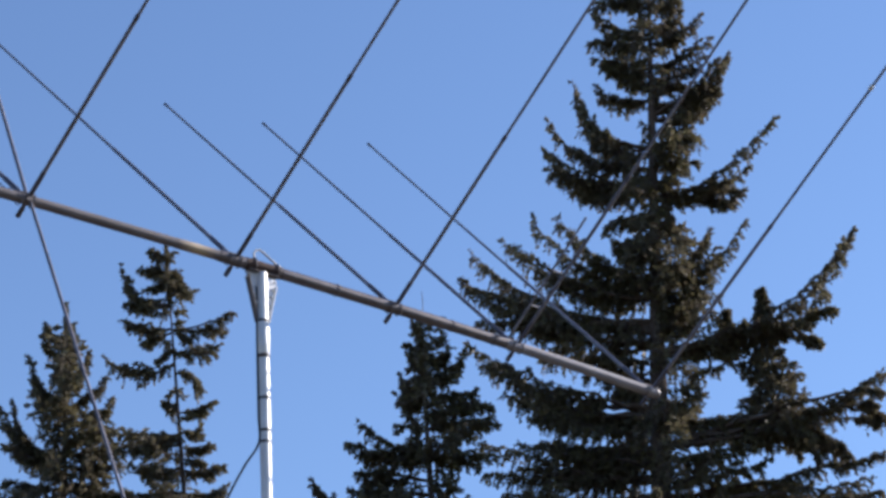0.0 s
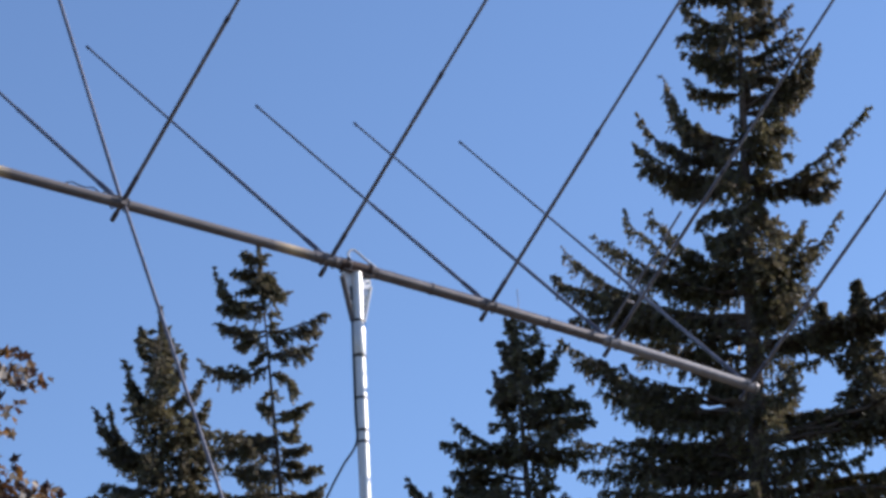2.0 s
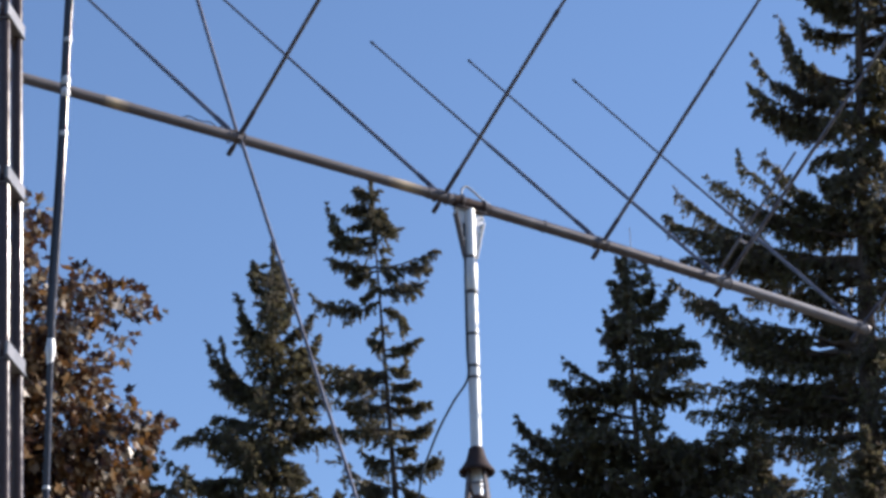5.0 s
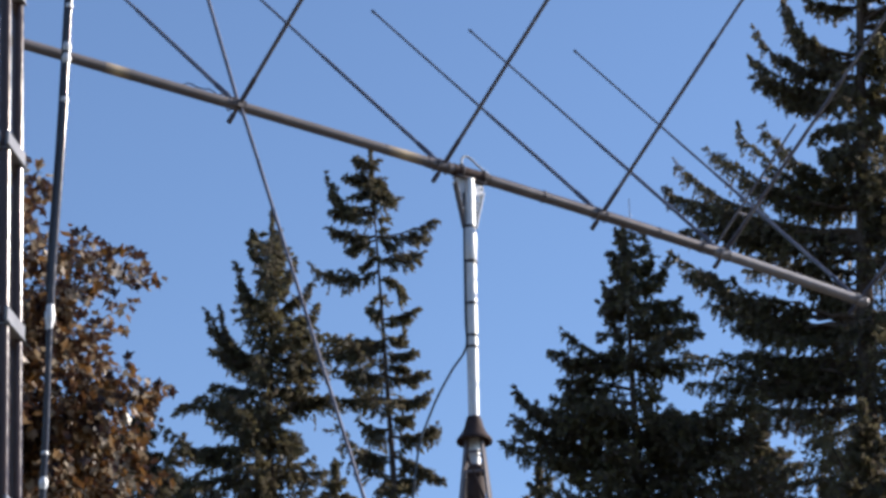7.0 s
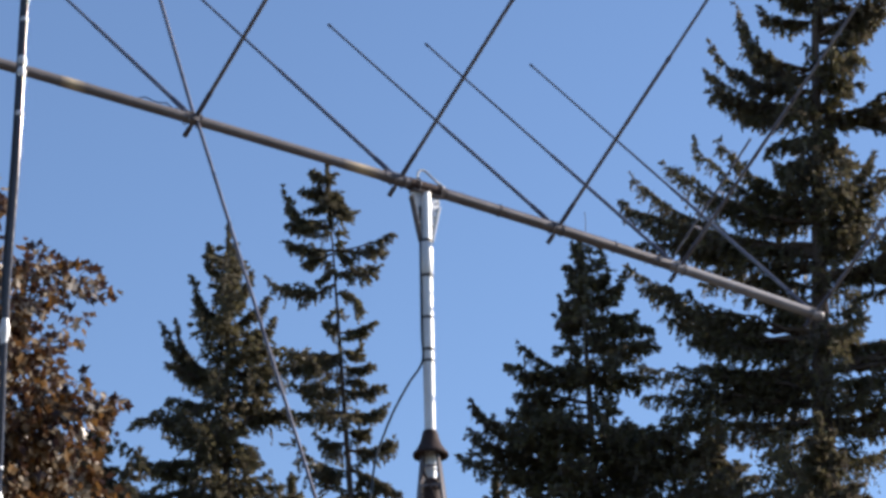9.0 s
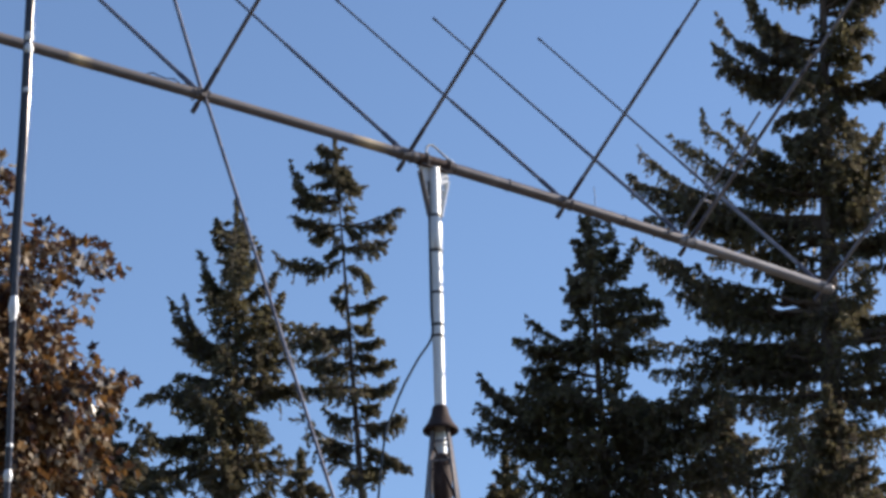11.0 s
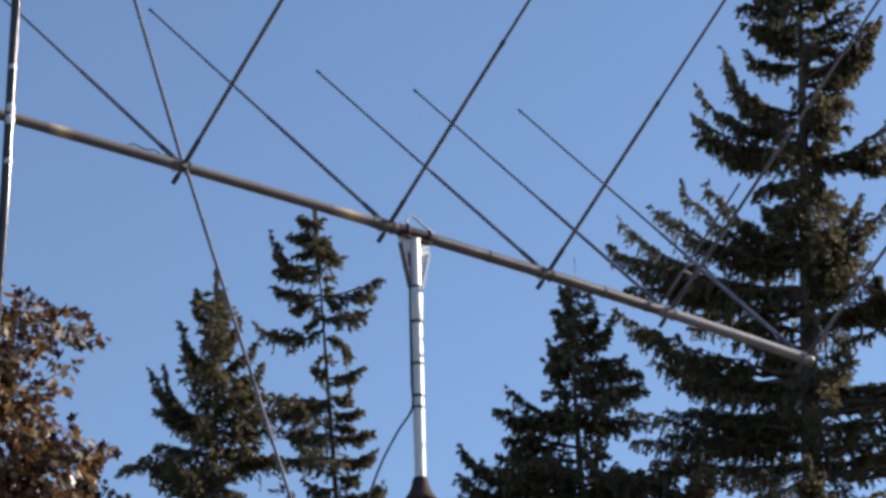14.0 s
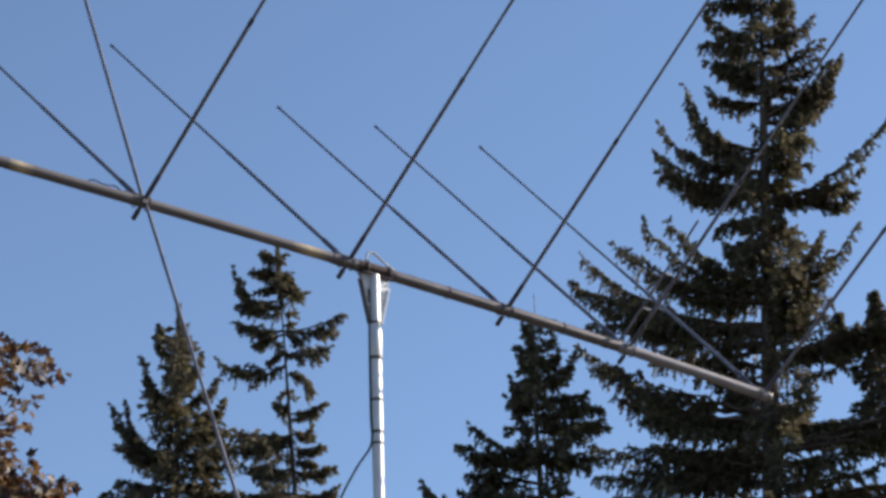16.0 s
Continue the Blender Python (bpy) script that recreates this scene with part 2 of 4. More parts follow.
def prism_mesh(name, outline, thickness, mat):
    """A flat plate from its outline in space, given thickness."""
    pts = [Vector(p) for p in outline]
    n = (pts[1] - pts[0]).cross(pts[2] - pts[0]).normalized() * thickness / 2
    k = len(pts)
    verts = [p - n for p in pts] + [p + n for p in pts]
    faces = [tuple(range(k - 1, -1, -1)), tuple(range(k, 2 * k))] + [(i, (i + 1) % k, k + (i + 1) % k, k + i) for i in range(k)]
    return mesh_of(name, verts, faces, mat)


def smooth_path(points, steps=8):
    """Catmull-Rom through the points."""
    p = [Vector(q) for q in points]
    p = [p[0] * 2 - p[1]] + p + [p[-1] * 2 - p[-2]]
    out = []
    for i in range(1, len(p) - 2):
        for k in range(steps):
            t = k / steps
            out.append(0.5 * ((2 * p[i]) + (p[i + 1] - p[i - 1]) * t + (2 * p[i - 1] - 5 * p[i] + 4 * p[i + 1] - p[i + 2]) * t * t
                              + (3 * p[i] - p[i - 1] - 3 * p[i + 1] + p[i + 2]) * t * t * t))
    out.append(p[-2])
    return out


# ---- ground ----
gx = np.concatenate([-np.geomspace(2500, 30, 14), np.linspace(-24, 24, 13), np.geomspace(30, 2500, 14)])
gv = [(x, y + 20, 0.0) for y in gx for x in gx]
gn = len(gx)
gf = [(j * gn + i, j * gn + i + 1, (j + 1) * gn + i + 1, (j + 1) * gn + i) for j in range(gn - 1) for i in range(gn - 1)]
ground = new("ground", mesh_of("ground", gv, gf, GRASS))
tagged(ground, "dry autumn lawn and bare earth below trees", "ground", kind="structure")

# ---- beam antenna on its mast ----
MX, MY, BZ = 0.160, 12.544, 7.939         # mast axis, boom height
U = Vector((0.81208, 0.58354, 0.0))       # along the boom, away to the right
V = Vector((0.58354, -0.81208, 0.0))      # across the boom, towards the viewer
C = Vector((0.1616, 12.544, BZ))


def on(s, p=0.0, z=0.0):
    """A point s along the boom, p across it and z above its axis; the boom droops to both ends."""
    return C + U * s + V * p + Vector((0, 0, z - (0.00234 if s < 0 else 0.00660) * s * s))


def boom_tube(name, s0, s1, r_out, r_in, mat):
    """A length of pipe that follows the drooping boom, open at its ends."""
    n = max(2, int((s1 - s0) / 0.25) + 1)
    line = [on(s0 + (s1 - s0) * k / (n - 1)) for k in range(n)]
    vo, fo = tube(line, r_out, 24, False)
    vi, fi = tube(line, r_in, 24, False)
    k = len(vo)
    faces = fo + [tuple(q + k for q in reversed(f)) for f in fi]
    e = (n - 1) * 24
    rims = vo[:24] + vi[:24] + vo[e:] + vi[e:]
    b = 2 * k
    for i in range(24):
        j = (i + 1) % 24
        faces.append((b + j, b + i, b + 24 + i, b + 24 + j))
        faces.append((b + 48 + i, b + 48 + j, b + 72 + j, b + 72 + i))
    return mesh_of(name, vo + vi + rims, faces, mat, True)


antenna = thing("beam_antenna", (C.x, C.y, BZ), "weathered aluminium beam antenna with raised V-shaped rods on a long boom", "antenna")
child("boom", boom_tube("boom", -4.3, -0.06, 0.0298, 0.0265, ALU), antenna, "long dull grey-brown aluminium boom tube")
child("boom_section", boom_tube("boom_section", -0.30, 1.90, 0.0345, 0.0300, DULL), antenna, "wider dull aluminium boom tube")
child("boom_section", boom_tube("boom_section", 1.90, 3.22, 0.0342, 0.0300, SUNLIT), antenna, "outer aluminium boom tube, coloured paler for its sunlit top")
for s, ln in ((-2.33, 0.18), (-0.45, 0.30)):
    r = 0.0298
    child("patch_sleeve", boom_tube("patch_sleeve", s - ln / 2, s + ln / 2, r + 0.0012, r + 0.0002, TAN), antenna, "bright tan patch on the boom")
child("boom_joint", boom_tube("boom_joint", -0.12, 0.14, 0.0375, 0.0350, RUST), antenna, "rusty sleeve at the mast")
child("end_cap", tube_mesh("end_cap", [on(3.22), on(3.235), on(3.248)], [0.0355, 0.0355, 0.028], DULL, 20), antenna)

# rods: place along the boom, rise of the near rod, length of the near rod, far rod's tip across and up
RODS = ((-1.579, 0.539, 3.5, -2.75, 2.72), (-0.188, 0.573, 3.7, -2.88, 3.01), (1.004, 0.597, 3.6, -2.48, 2.68),
        (1.997, 0.609, 3.7, -2.62, 2.92), (3.185, 0.574, 3.9, -2.81, 3.24))
for s, rise, ln, fp, fz in RODS:
    d = Vector((1, rise)).normalized()
    a = on(s, 0, -0.05 + 0.085 * rise)
    near = V * d.x + Vector((0, 0, d.y))
    stub = a - near * 0.105
    r1 = child("near_rod", tube_mesh("near_rod", [stub, a, a + near * ln * 0.36, a + near * (ln * 0.36 + 0.01), a + near * ln],
                                     [0.0125, 0.0125, 0.012, 0.0095, 0.0085], ROD, 10), antenna)
    child("rod_sleeve", tube_mesh("rod_sleeve", [a - near * 0.115, a - near * 0.055], 0.0150, SLEEVE, 10), r1)
    child("rod_sleeve", tube_mesh("rod_sleeve", [a + near * 0.05, a + near * 0.20], 0.0145, SLEEVE, 10), r1)
    child("rod_joint", tube_mesh("rod_joint", [a + near * (ln * 0.36 - 0.02), a + near * (ln * 0.36 + 0.02)], 0.0135, SLEEVE, 10), r1)
    b0, b1 = on(s, -0.03, 0.035), on(s, fp, fz)
    far = (b1 - b0).normalized()
    r2 = child("far_rod", tube_mesh("far_rod", [b0, b0.lerp(b1, 0.45), b0.lerp(b1, 0.453), b1], [0.0135, 0.013, 0.010, 0.0085], ROD, 10), antenna)
    child("rod_sleeve", tube_mesh("rod_sleeve", [b0 + far * 0.12, b0 + far * 0.30], 0.0155, SLEEVE, 10), r2)
    child("rod_tip", tube_mesh("rod_tip", [b1 - far * 0.02, b1 + far * 0.025], 0.0115, SLEEVE, 8), r2)
    child("clamp_plate", bar_mesh("clamp_plate", on(s - 0.05, -0.015, 0.039), on(s + 0.04, -0.015, 0.039), 0.05, 0.006, ALU), antenna)
    for q in (-0.05, 0.03):
        child("u_bolt", tube_mesh("u_bolt", [on(s + q, 0.040 * math.cos(t), 0.040 * math.sin(t)) for t in np.linspace(-math.pi - 0.6, 0.6, 14)], 0.0035, ALU, 6), antenna)

# the glint on the last near rod, modelled as a small bright bead
bead = on(3.185, 0, 0.0) + (V * 0.867 + Vector((0, 0, 0.498))) * 2.53
along = (V * 0.867 + Vector((0, 0, 0.498)))
child("bead", tube_mesh("bead", [bead - along * 0.02, bead - along * 0.01, bead + along * 0.01, bead + along * 0.02], [0.010, 0.017, 0.017, 0.010], GALV, 10), antenna, "bright bead standing in for a glint on a rod")
# the long straight rod clamped across the boom
low, high = on(-1.572, 1.95, -4.25), on(-1.572, -1.80, 4.19)
child("cross_rod", tube_mesh("cross_rod", [low, on(-1.572, 0.035, -0.045), on(-1.572, -0.02, 0.045), high], [0.0085, 0.0100, 0.0108, 0.0108], ROD, 10), antenna,
      "long thin rod crossing the boom")
child("clamp", bar_mesh("clamp", on(-1.60, 0.032, 0.0), on(-1.545, 0.032, 0.0), 0.012, 0.045, ALU), antenna)
# matching rod beside a near rod
m0, m1 = on(1.93, 0.04, 0.06), on(1.96, 0.78, 0.575)
child("matching_rod", tube_mesh("matching_rod", [m0, m1], 0.0075, ROD, 8), antenna)
for t in (0.25, 0.55):
    c0 = m0.lerp(m1, t)
    child("matching_strap", bar_mesh("matching_strap", c0, c0 + U * 0.070, 0.006, 0.009, SLEEVE), antenna)
# feed cable on the boom, loop over the mast
run = [on(0.18 + 0.1 * k, -0.018 + 0.006 * math.sin(k * 1.7), 0.0395 + 0.003 * math.sin(k * 2.3)) for k in range(19)]
child("boom_cable", tube_mesh("boom_cable", smooth_path(run, 3), 0.0075, COAX, 8), antenna, "black cable tied along the boom")
for s in (0.12, 0.55, 0.95, 1.45, 1.80):
    child("cable_tie", hollow_tube_mesh("cable_tie", on(s), on(s + 0.012), 0.0388, 0.0375, ALU, 16), antenna, "grey cable tie")
loop = [on(-0.05, 0.0, 0.03), on(-0.045, 0.0, 0.09), on(-0.01, 0.0, 0.115), on(0.03, 0.0, 0.10), on(0.09, 0.0, 0.065), on(0.18, -0.018, 0.043)]
child("cable_loop", tube_mesh("cable_loop", smooth_path(loop), 0.0065, PALE, 8), antenna, "pale cable loop over the mast")
wire = [on(-1.93 + 0.045 * k, -0.01, 0.036 + 0.024 * abs(math.sin(k * 1.9))) for k in range(7)]
child("loose_wire", tube_mesh("loose_wire", smooth_path(wire, 4), 0.004, COAX, 6), antenna, "loose wire twisted along the boom")
spike = [on(1.23, 0, 0.03), on(1.235, 0, 0.10), on(1.225, 0.01, 0.17)]
child("wire_whisker", tube_mesh("wire_whisker", smooth_path(spike, 3), 0.0025, COAX, 5), antenna)

# ---- mast ----
def mast_x(z):
    """The mast leans a little off plumb towards its foot."""
    return MX + 0.002 - 0.0068 * (BZ - z)


mast = thing("mast", (MX, MY, 5.6), "bright galvanised steel pipe mast with dark clamp bands", "mast")
child("pipe", tube_mesh("pipe", [(mast_x(z), MY, z) for z in (5.75, 6.5, 7.0, BZ - 0.037)], [0.031, 0.031, 0.034, 0.034], GALV, 28), mast)
child("upper_sleeve", tube_mesh("upper_sleeve", [(mast_x(z), MY, z) for z in (7.37, 7.38, 7.57, 7.58)], [0.034, 0.039, 0.039, 0.034], GALV, 28), mast)
for z, h in ((7.585, 0.012), (7.36, 0.016), (7.095, 0.016), (6.895, 0.016), (6.825, 0.014)):
    child("band", hollow_tube_mesh("band", (mast_x(z), MY, z - h / 2), (mast_x(z), MY, z + h / 2), 0.0395 if z > 7.3 else 0.0360, 0.030, DARK, 24), mast)
side = Vector((0.83, 0.56, 0))
top = Vector((MX, MY, 0))
for sg in (-1, 1):
    f0 = top + side * sg * 0.026
    f1 = top + side * sg * 0.098
    zt = BZ - 0.040 - 0.018 * sg
    # lit and shaded sides painted in: lighter metal right, darker metal left
    plate = child("gusset", prism_mesh("gusset", [f0 + Vector((0, 0, 7.585)), f0 + side * sg * 0.012 + Vector((0, 0, 7.585)), f1 + Vector((0, 0, zt - 0.05)), f1 + Vector((0, 0, zt)), f0 + Vector((0, 0, zt))], 0.012, GALV if sg > 0 else ZINC),
          mast, "pale zinc-coated triangular gusset plate")
    edge = [f0 + side * sg * 0.012 + Vector((0, 0, 7.585)), f1 + Vector((0, 0, zt - 0.05))]
    child("gusset_flange", bar_mesh("gusset_flange", edge[0], edge[1], 0.042, 0.008, GALV if sg > 0 else ALU, up=side * sg), plate)
    face = Vector((side.y, -side.x, 0))
    for q, w in ((7.70, 0.046), (7.76, 0.062), (7.81, 0.080), (7.86, 0.094)):
        c = top + side * sg * w + Vector((0, 0, q))
        child("bolt", tube_mesh("bolt", [c - face * 0.012, c + face * 0.011, c + face * 0.015], [0.0095, 0.0095, 0.006], GALV, 6), plate)
child("head_plate", bar_mesh("head_plate", on(-0.10, 0, -0.040), on(0.11, 0, -0.040), 0.060, 0.008, ALU), mast)
for sg in (-0.06, 0.10):
    child("u_bolt", tube_mesh("u_bolt", [on(sg, 0.045 * math.cos(t), 0.045 * math.sin(t)) for t in np.linspace(-0.9, math.pi + 0.9, 14)], 0.005, DULL, 6), mast)
down = [(MX - 0.030, MY - 0.03, 7.80), (MX - 0.036, MY - 0.02, 7.4), (MX - 0.040, MY - 0.02, 7.0), (MX - 0.042, MY - 0.02, 6.82), (0.036, MY - 0.03, 6.68), (-0.05, MY - 0.04, 6.515),
        (-0.112, MY - 0.05, 6.36), (-0.158, MY - 0.06, 6.22), (-0.20, MY - 0.08, 5.9), (-0.26, MY - 0.10, 5.2), (-0.40, MY - 0.15, 3.2), (-0.75, MY - 0.2, 0.4), (-0.9, MY - 0.3, 0.008), (-0.7, MY - 0.9, 0.008)]
down_lead = new("down_lead", tube_mesh("down_lead", smooth_path(down, 8), 0.0068, COAX, 8))
tagged(down_lead, "black feed cable hanging in a slack curve off the mast", "cable")

# ---- tapered tower that carries the mast ----
TX = mast_x(6.3)
steel = thing("lattice_tower", (MX, MY, 0), "tapered steel lattice tower with a dark bell-shaped cap", "tower")


def leg_at(k, z):
    w = 0.060 + (6.25 - z) * 0.138
    t = radians(38 + 90 * k)
    return Vector((TX + w * math.cos(t), MY + w * math.sin(t), z))


for k in range(4):
    child("leg", bar_mesh("leg", leg_at(k, 0.0), leg_at(k, 6.27), 0.018, 0.018, DULL), steel)
for z in (6.18, 6.06, 5.80, 5.3, 4.6, 3.7, 2.6, 1.3):
    for k in range(4):
        child("girt", bar_mesh("girt", leg_at(k, z), leg_at(k + 1, z), 0.006, 0.012, DULL), steel)
zs = (6.18, 5.80, 5.3, 4.6, 3.7, 2.6, 1.3, 0.05)
for za, zb_ in zip(zs[:-1], zs[1:]):
    for k in range(4):
        child("brace", bar_mesh("brace", leg_at(k, za), leg_at(k + 1, zb_), 0.006, 0.016, RUST), steel)
child("cap", lathe_mesh("cap", (TX, MY), [(0.031, 6.404), (0.038, 6.401), (0.045, 6.386), (0.051, 6.356), (0.062, 6.323), (0.079, 6.292), (0.097, 6.270), (0.102, 6.262), (0.101, 6.248), (0.093, 6.246), (0.080, 6.273), (0.035, 6.328)], RUST), steel, "dark brown bell-shaped rain cap")
child("rotator", lathe_mesh("rotator", (TX, MY), [(0.0, 6.115), (0.034, 6.113), (0.044, 6.095), (0.049, 6.05), (0.049, 6.01), (0.054, 6.00), (0.054, 5.86), (0.048, 5.85), (0.046, 5.70), (0.0, 5.70)], RUST), steel, "dark rotator housing")
child("rotator_plate", bar_mesh("rotator_plate", (TX - 0.125, MY, 5.69), (TX + 0.125, MY, 5.69), 0.22, 0.012, RUST), steel)

# ---- slim upright pole with couplings ----
PX, PY = -1.527, 8.464
pole = thing("upright_pole", (PX, PY, 0), "slim dark upright aerial pole with bright couplings", "pole")
zz = np.linspace(0, 9.6, 49)
pp = [(PX + 0.006 * math.sin(z * 2.1) + 0.003 * math.sin(z * 5.3 + 1), PY + 0.004 * math.cos(z * 1.7), z) for z in zz]
child("tube", tube_mesh("tube", pp, [0.0128 if z < 5.25 else 0.0150 for z in zz], POLE, 20), pole)
cab = [(p[0] - 0.0165 + 0.002 * math.sin(p[2] * 4), p[1] - 0.006, p[2]) for p in pp if p[2] > 5.3]
child("taped_cable", tube_mesh("taped_cable", cab, 0.0060, COAX, 8), pole, "black cable taped to the pole")
# couplings; their spindle shape and bright metal copy the glints on them
for z, r, h in ((6.700, 0.0190, 0.050), (6.505, 0.0215, 0.060), (6.450, 0.0220, 0.062), (6.257, 0.0195, 0.050), (5.301, 0.0220, 0.120), (4.735, 0.0160, 0.035), (4.615, 0.0195, 0.060), (3.6, 0.020, 0.08), (2.4, 0.020, 0.08), (7.6, 0.020, 0.06)):
    x = PX + 0.006 * math.sin(z * 2.1) + 0.003 * math.sin(z * 5.3 + 1)
    y = PY + 0.004 * math.cos(z * 1.7)
    child("coupling", tube_mesh("coupling", [(x, y, z + h * q) for q in (-0.5, -0.25, -0.08, 0.08, 0.25, 0.5)], [r * q for q in (0.60, 0.74, 0.92, 0.92, 0.74, 0.60)], GALV, 16), pole, "bright metal coupling")

# ---- slim three-legged tower close by ----
slim = thing("slim_tower", (-1.30, 7.5, 0), "slim aluminium lattice mast with flat grey cross bands", "tower")


def slim_leg(k, z):
    base = ((-1.479, 7.452), (-1.500, 7.318), (-1.572, 7.470))[k % 3]
    return Vector((base[0] - 0.049 * (z - 5.12), base[1], z))


for k in range(3):
    child("leg", tube_mesh("leg", [slim_leg(k, 0), slim_leg(k, 3.2), slim_leg(k, 6.4), slim_leg(k, 9.6)], 0.0215, LEG, 24), slim)
for i in range(-7, 7):
    z = 5.465 + 0.665 * i
    if z < 0.3:
        continue
    c = (slim_leg(0, z) + slim_leg(1, z) + slim_leg(2, z)) / 3
    for k in range(3):
        a, b = slim_leg(k, z), slim_leg(k + 1, z)
        out = ((a + b) / 2 - c).normalized() * 0.029
        d = (b - a).normalized()
        child("cross_band", bar_mesh("cross_band", a + out - d * 0.022, b + out + d * 0.022, 0.010, 0.05, BRACKET), slim)
        lip = Vector((0, 0, -0.028)) - out * 0.6
        child("band_flange", bar_mesh("band_flange", a + out - d * 0.015 + lip, b + out + d * 0.015 + lip, 0.045, 0.006, BRACKET), slim)


# ---- trees ----
def spray_quads(P, D, L, W, rng):
    """A kinked diamond of needles for each row."""
    R = rng.normal(size=P.shape)
    S = np.cross(D, R)
    S /= np.linalg.norm(S, axis=1)[:, None] + 1e-9
    N = np.cross(D, S)
    mid = P + D * (L * 0.45)[:, None]
    k = N * (L * 0.10)[:, None]
    v = np.stack([P, mid + S * (W / 2)[:, None] + k, P + D * L[:, None], mid - S * (W / 2)[:, None] + k], 1)
    return v.reshape(-1, 3)


def quads_mesh(name, verts, mat):
    n = len(verts) // 4
    me = bpy.data.meshes.new(name)
    me.vertices.add(n * 4)
    me.vertices.foreach_set("co", np.ascontiguousarray(verts, dtype=np.float32).ravel())
    me.loops.add(n * 4)
    me.loops.foreach_set("vertex_index", np.arange(n * 4, dtype=np.int32))
    me.polygons.add(n)
    me.polygons.foreach_set("loop_start", np.arange(0, n * 4, 4, dtype=np.int32))
    me.polygons.foreach_set("loop_total", np.full(n, 4, dtype=np.int32))
    me.materials.append(mat)
    me.update(calc_edges=True)
    return me


def unit(a):
    return a / (np.linalg.norm(a, axis=-1, keepdims=True) + 1e-9)


def limb_curve(a, tip, bow, n):
    """Sweeps out and a little down, then turns up to its tip."""
    s = np.linspace(0, 1, n)[:, None]
    c = a + (tip - a) * s
    c[:, 2] -= bow * (4 * s[:, 0] * (1 - s[:, 0])) * np.linalg.norm(tip - a)
    return c


def limb_foliage(curve, rng, twig, spray, step, hang, bare=0.0):
    """Needle sprays on side twigs along a limb."""
    seg = np.linalg.norm(np.diff(curve, axis=0), axis=1)
    length = seg.sum()
    n = max(6, int(length * (1 - bare) / step))
    s = np.clip((np.arange(n) + rng.random(n)) / n, 0, 1) ** 0.85 * 0.90 + 0.10
    pos = (bare + (1 - bare) * s) * (len(curve) - 1)
    i = np.minimum(pos.astype(int), len(curve) - 2)
    f = (pos - i)[:, None]
    p = curve[i] * (1 - f) + curve[i + 1] * f
    t = unit(curve[i + 1] - curve[i])
    up = np.array([0, 0, 1.0])
    side = unit(np.cross(t, up))
    sg = np.where(rng.random(n) < 0.5, -1.0, 1.0)[:, None]
    lift = rng.normal(0.04, 0.24, n)[:, None]
    d = unit(t * (0.55 + 0.3 * rng.random((n, 1))) + side * sg * (0.55 + 0.4 * rng.random((n, 1))) + up * (lift - hang))
    droops = (rng.random(n) < hang * 0.8)[:, None]
    d = np.where(droops, unit(t * 0.35 + side * sg * 0.25 - up * 0.9), d)
    shape = np.minimum(1.0, 0.35 + 1.6 * s) * (1.12 - s) ** 0.65
    tl = twig * shape * (0.45 + 0.8 * rng.random(n)) + spray * 0.5
    out = []
    per = 33
    q = rng.random((n, per))
    droop = (q ** 2) * tl[:, None] * (0.25 + 0.3 * rng.random((n, 1)))
    P = p[:, None, :] + d[:, None, :] * (q * tl[:, None])[..., None]
    P[..., 2] -= droop
    P += rng.normal(0, spray * 0.10, P.shape)
    D = unit(d[:, None, :] + rng.normal(0, 0.42, P.shape) - np.array([0, 0, 0.08]))
    P, D = P.reshape(-1, 3), D.reshape(-1, 3)
    keep = rng.random(len(P)) < np.clip(np.repeat(tl, per) / (twig * 0.6), 0.35, 1)
    P, D = P[keep], D[keep]
    L = spray * (0.5 + 0.9 * rng.random(len(P)) ** 1.5)
    out.append(spray_quads(P, D, L, L * (0.36 + 0.18 * rng.random(len(P))), rng))
    return np.concatenate(out)


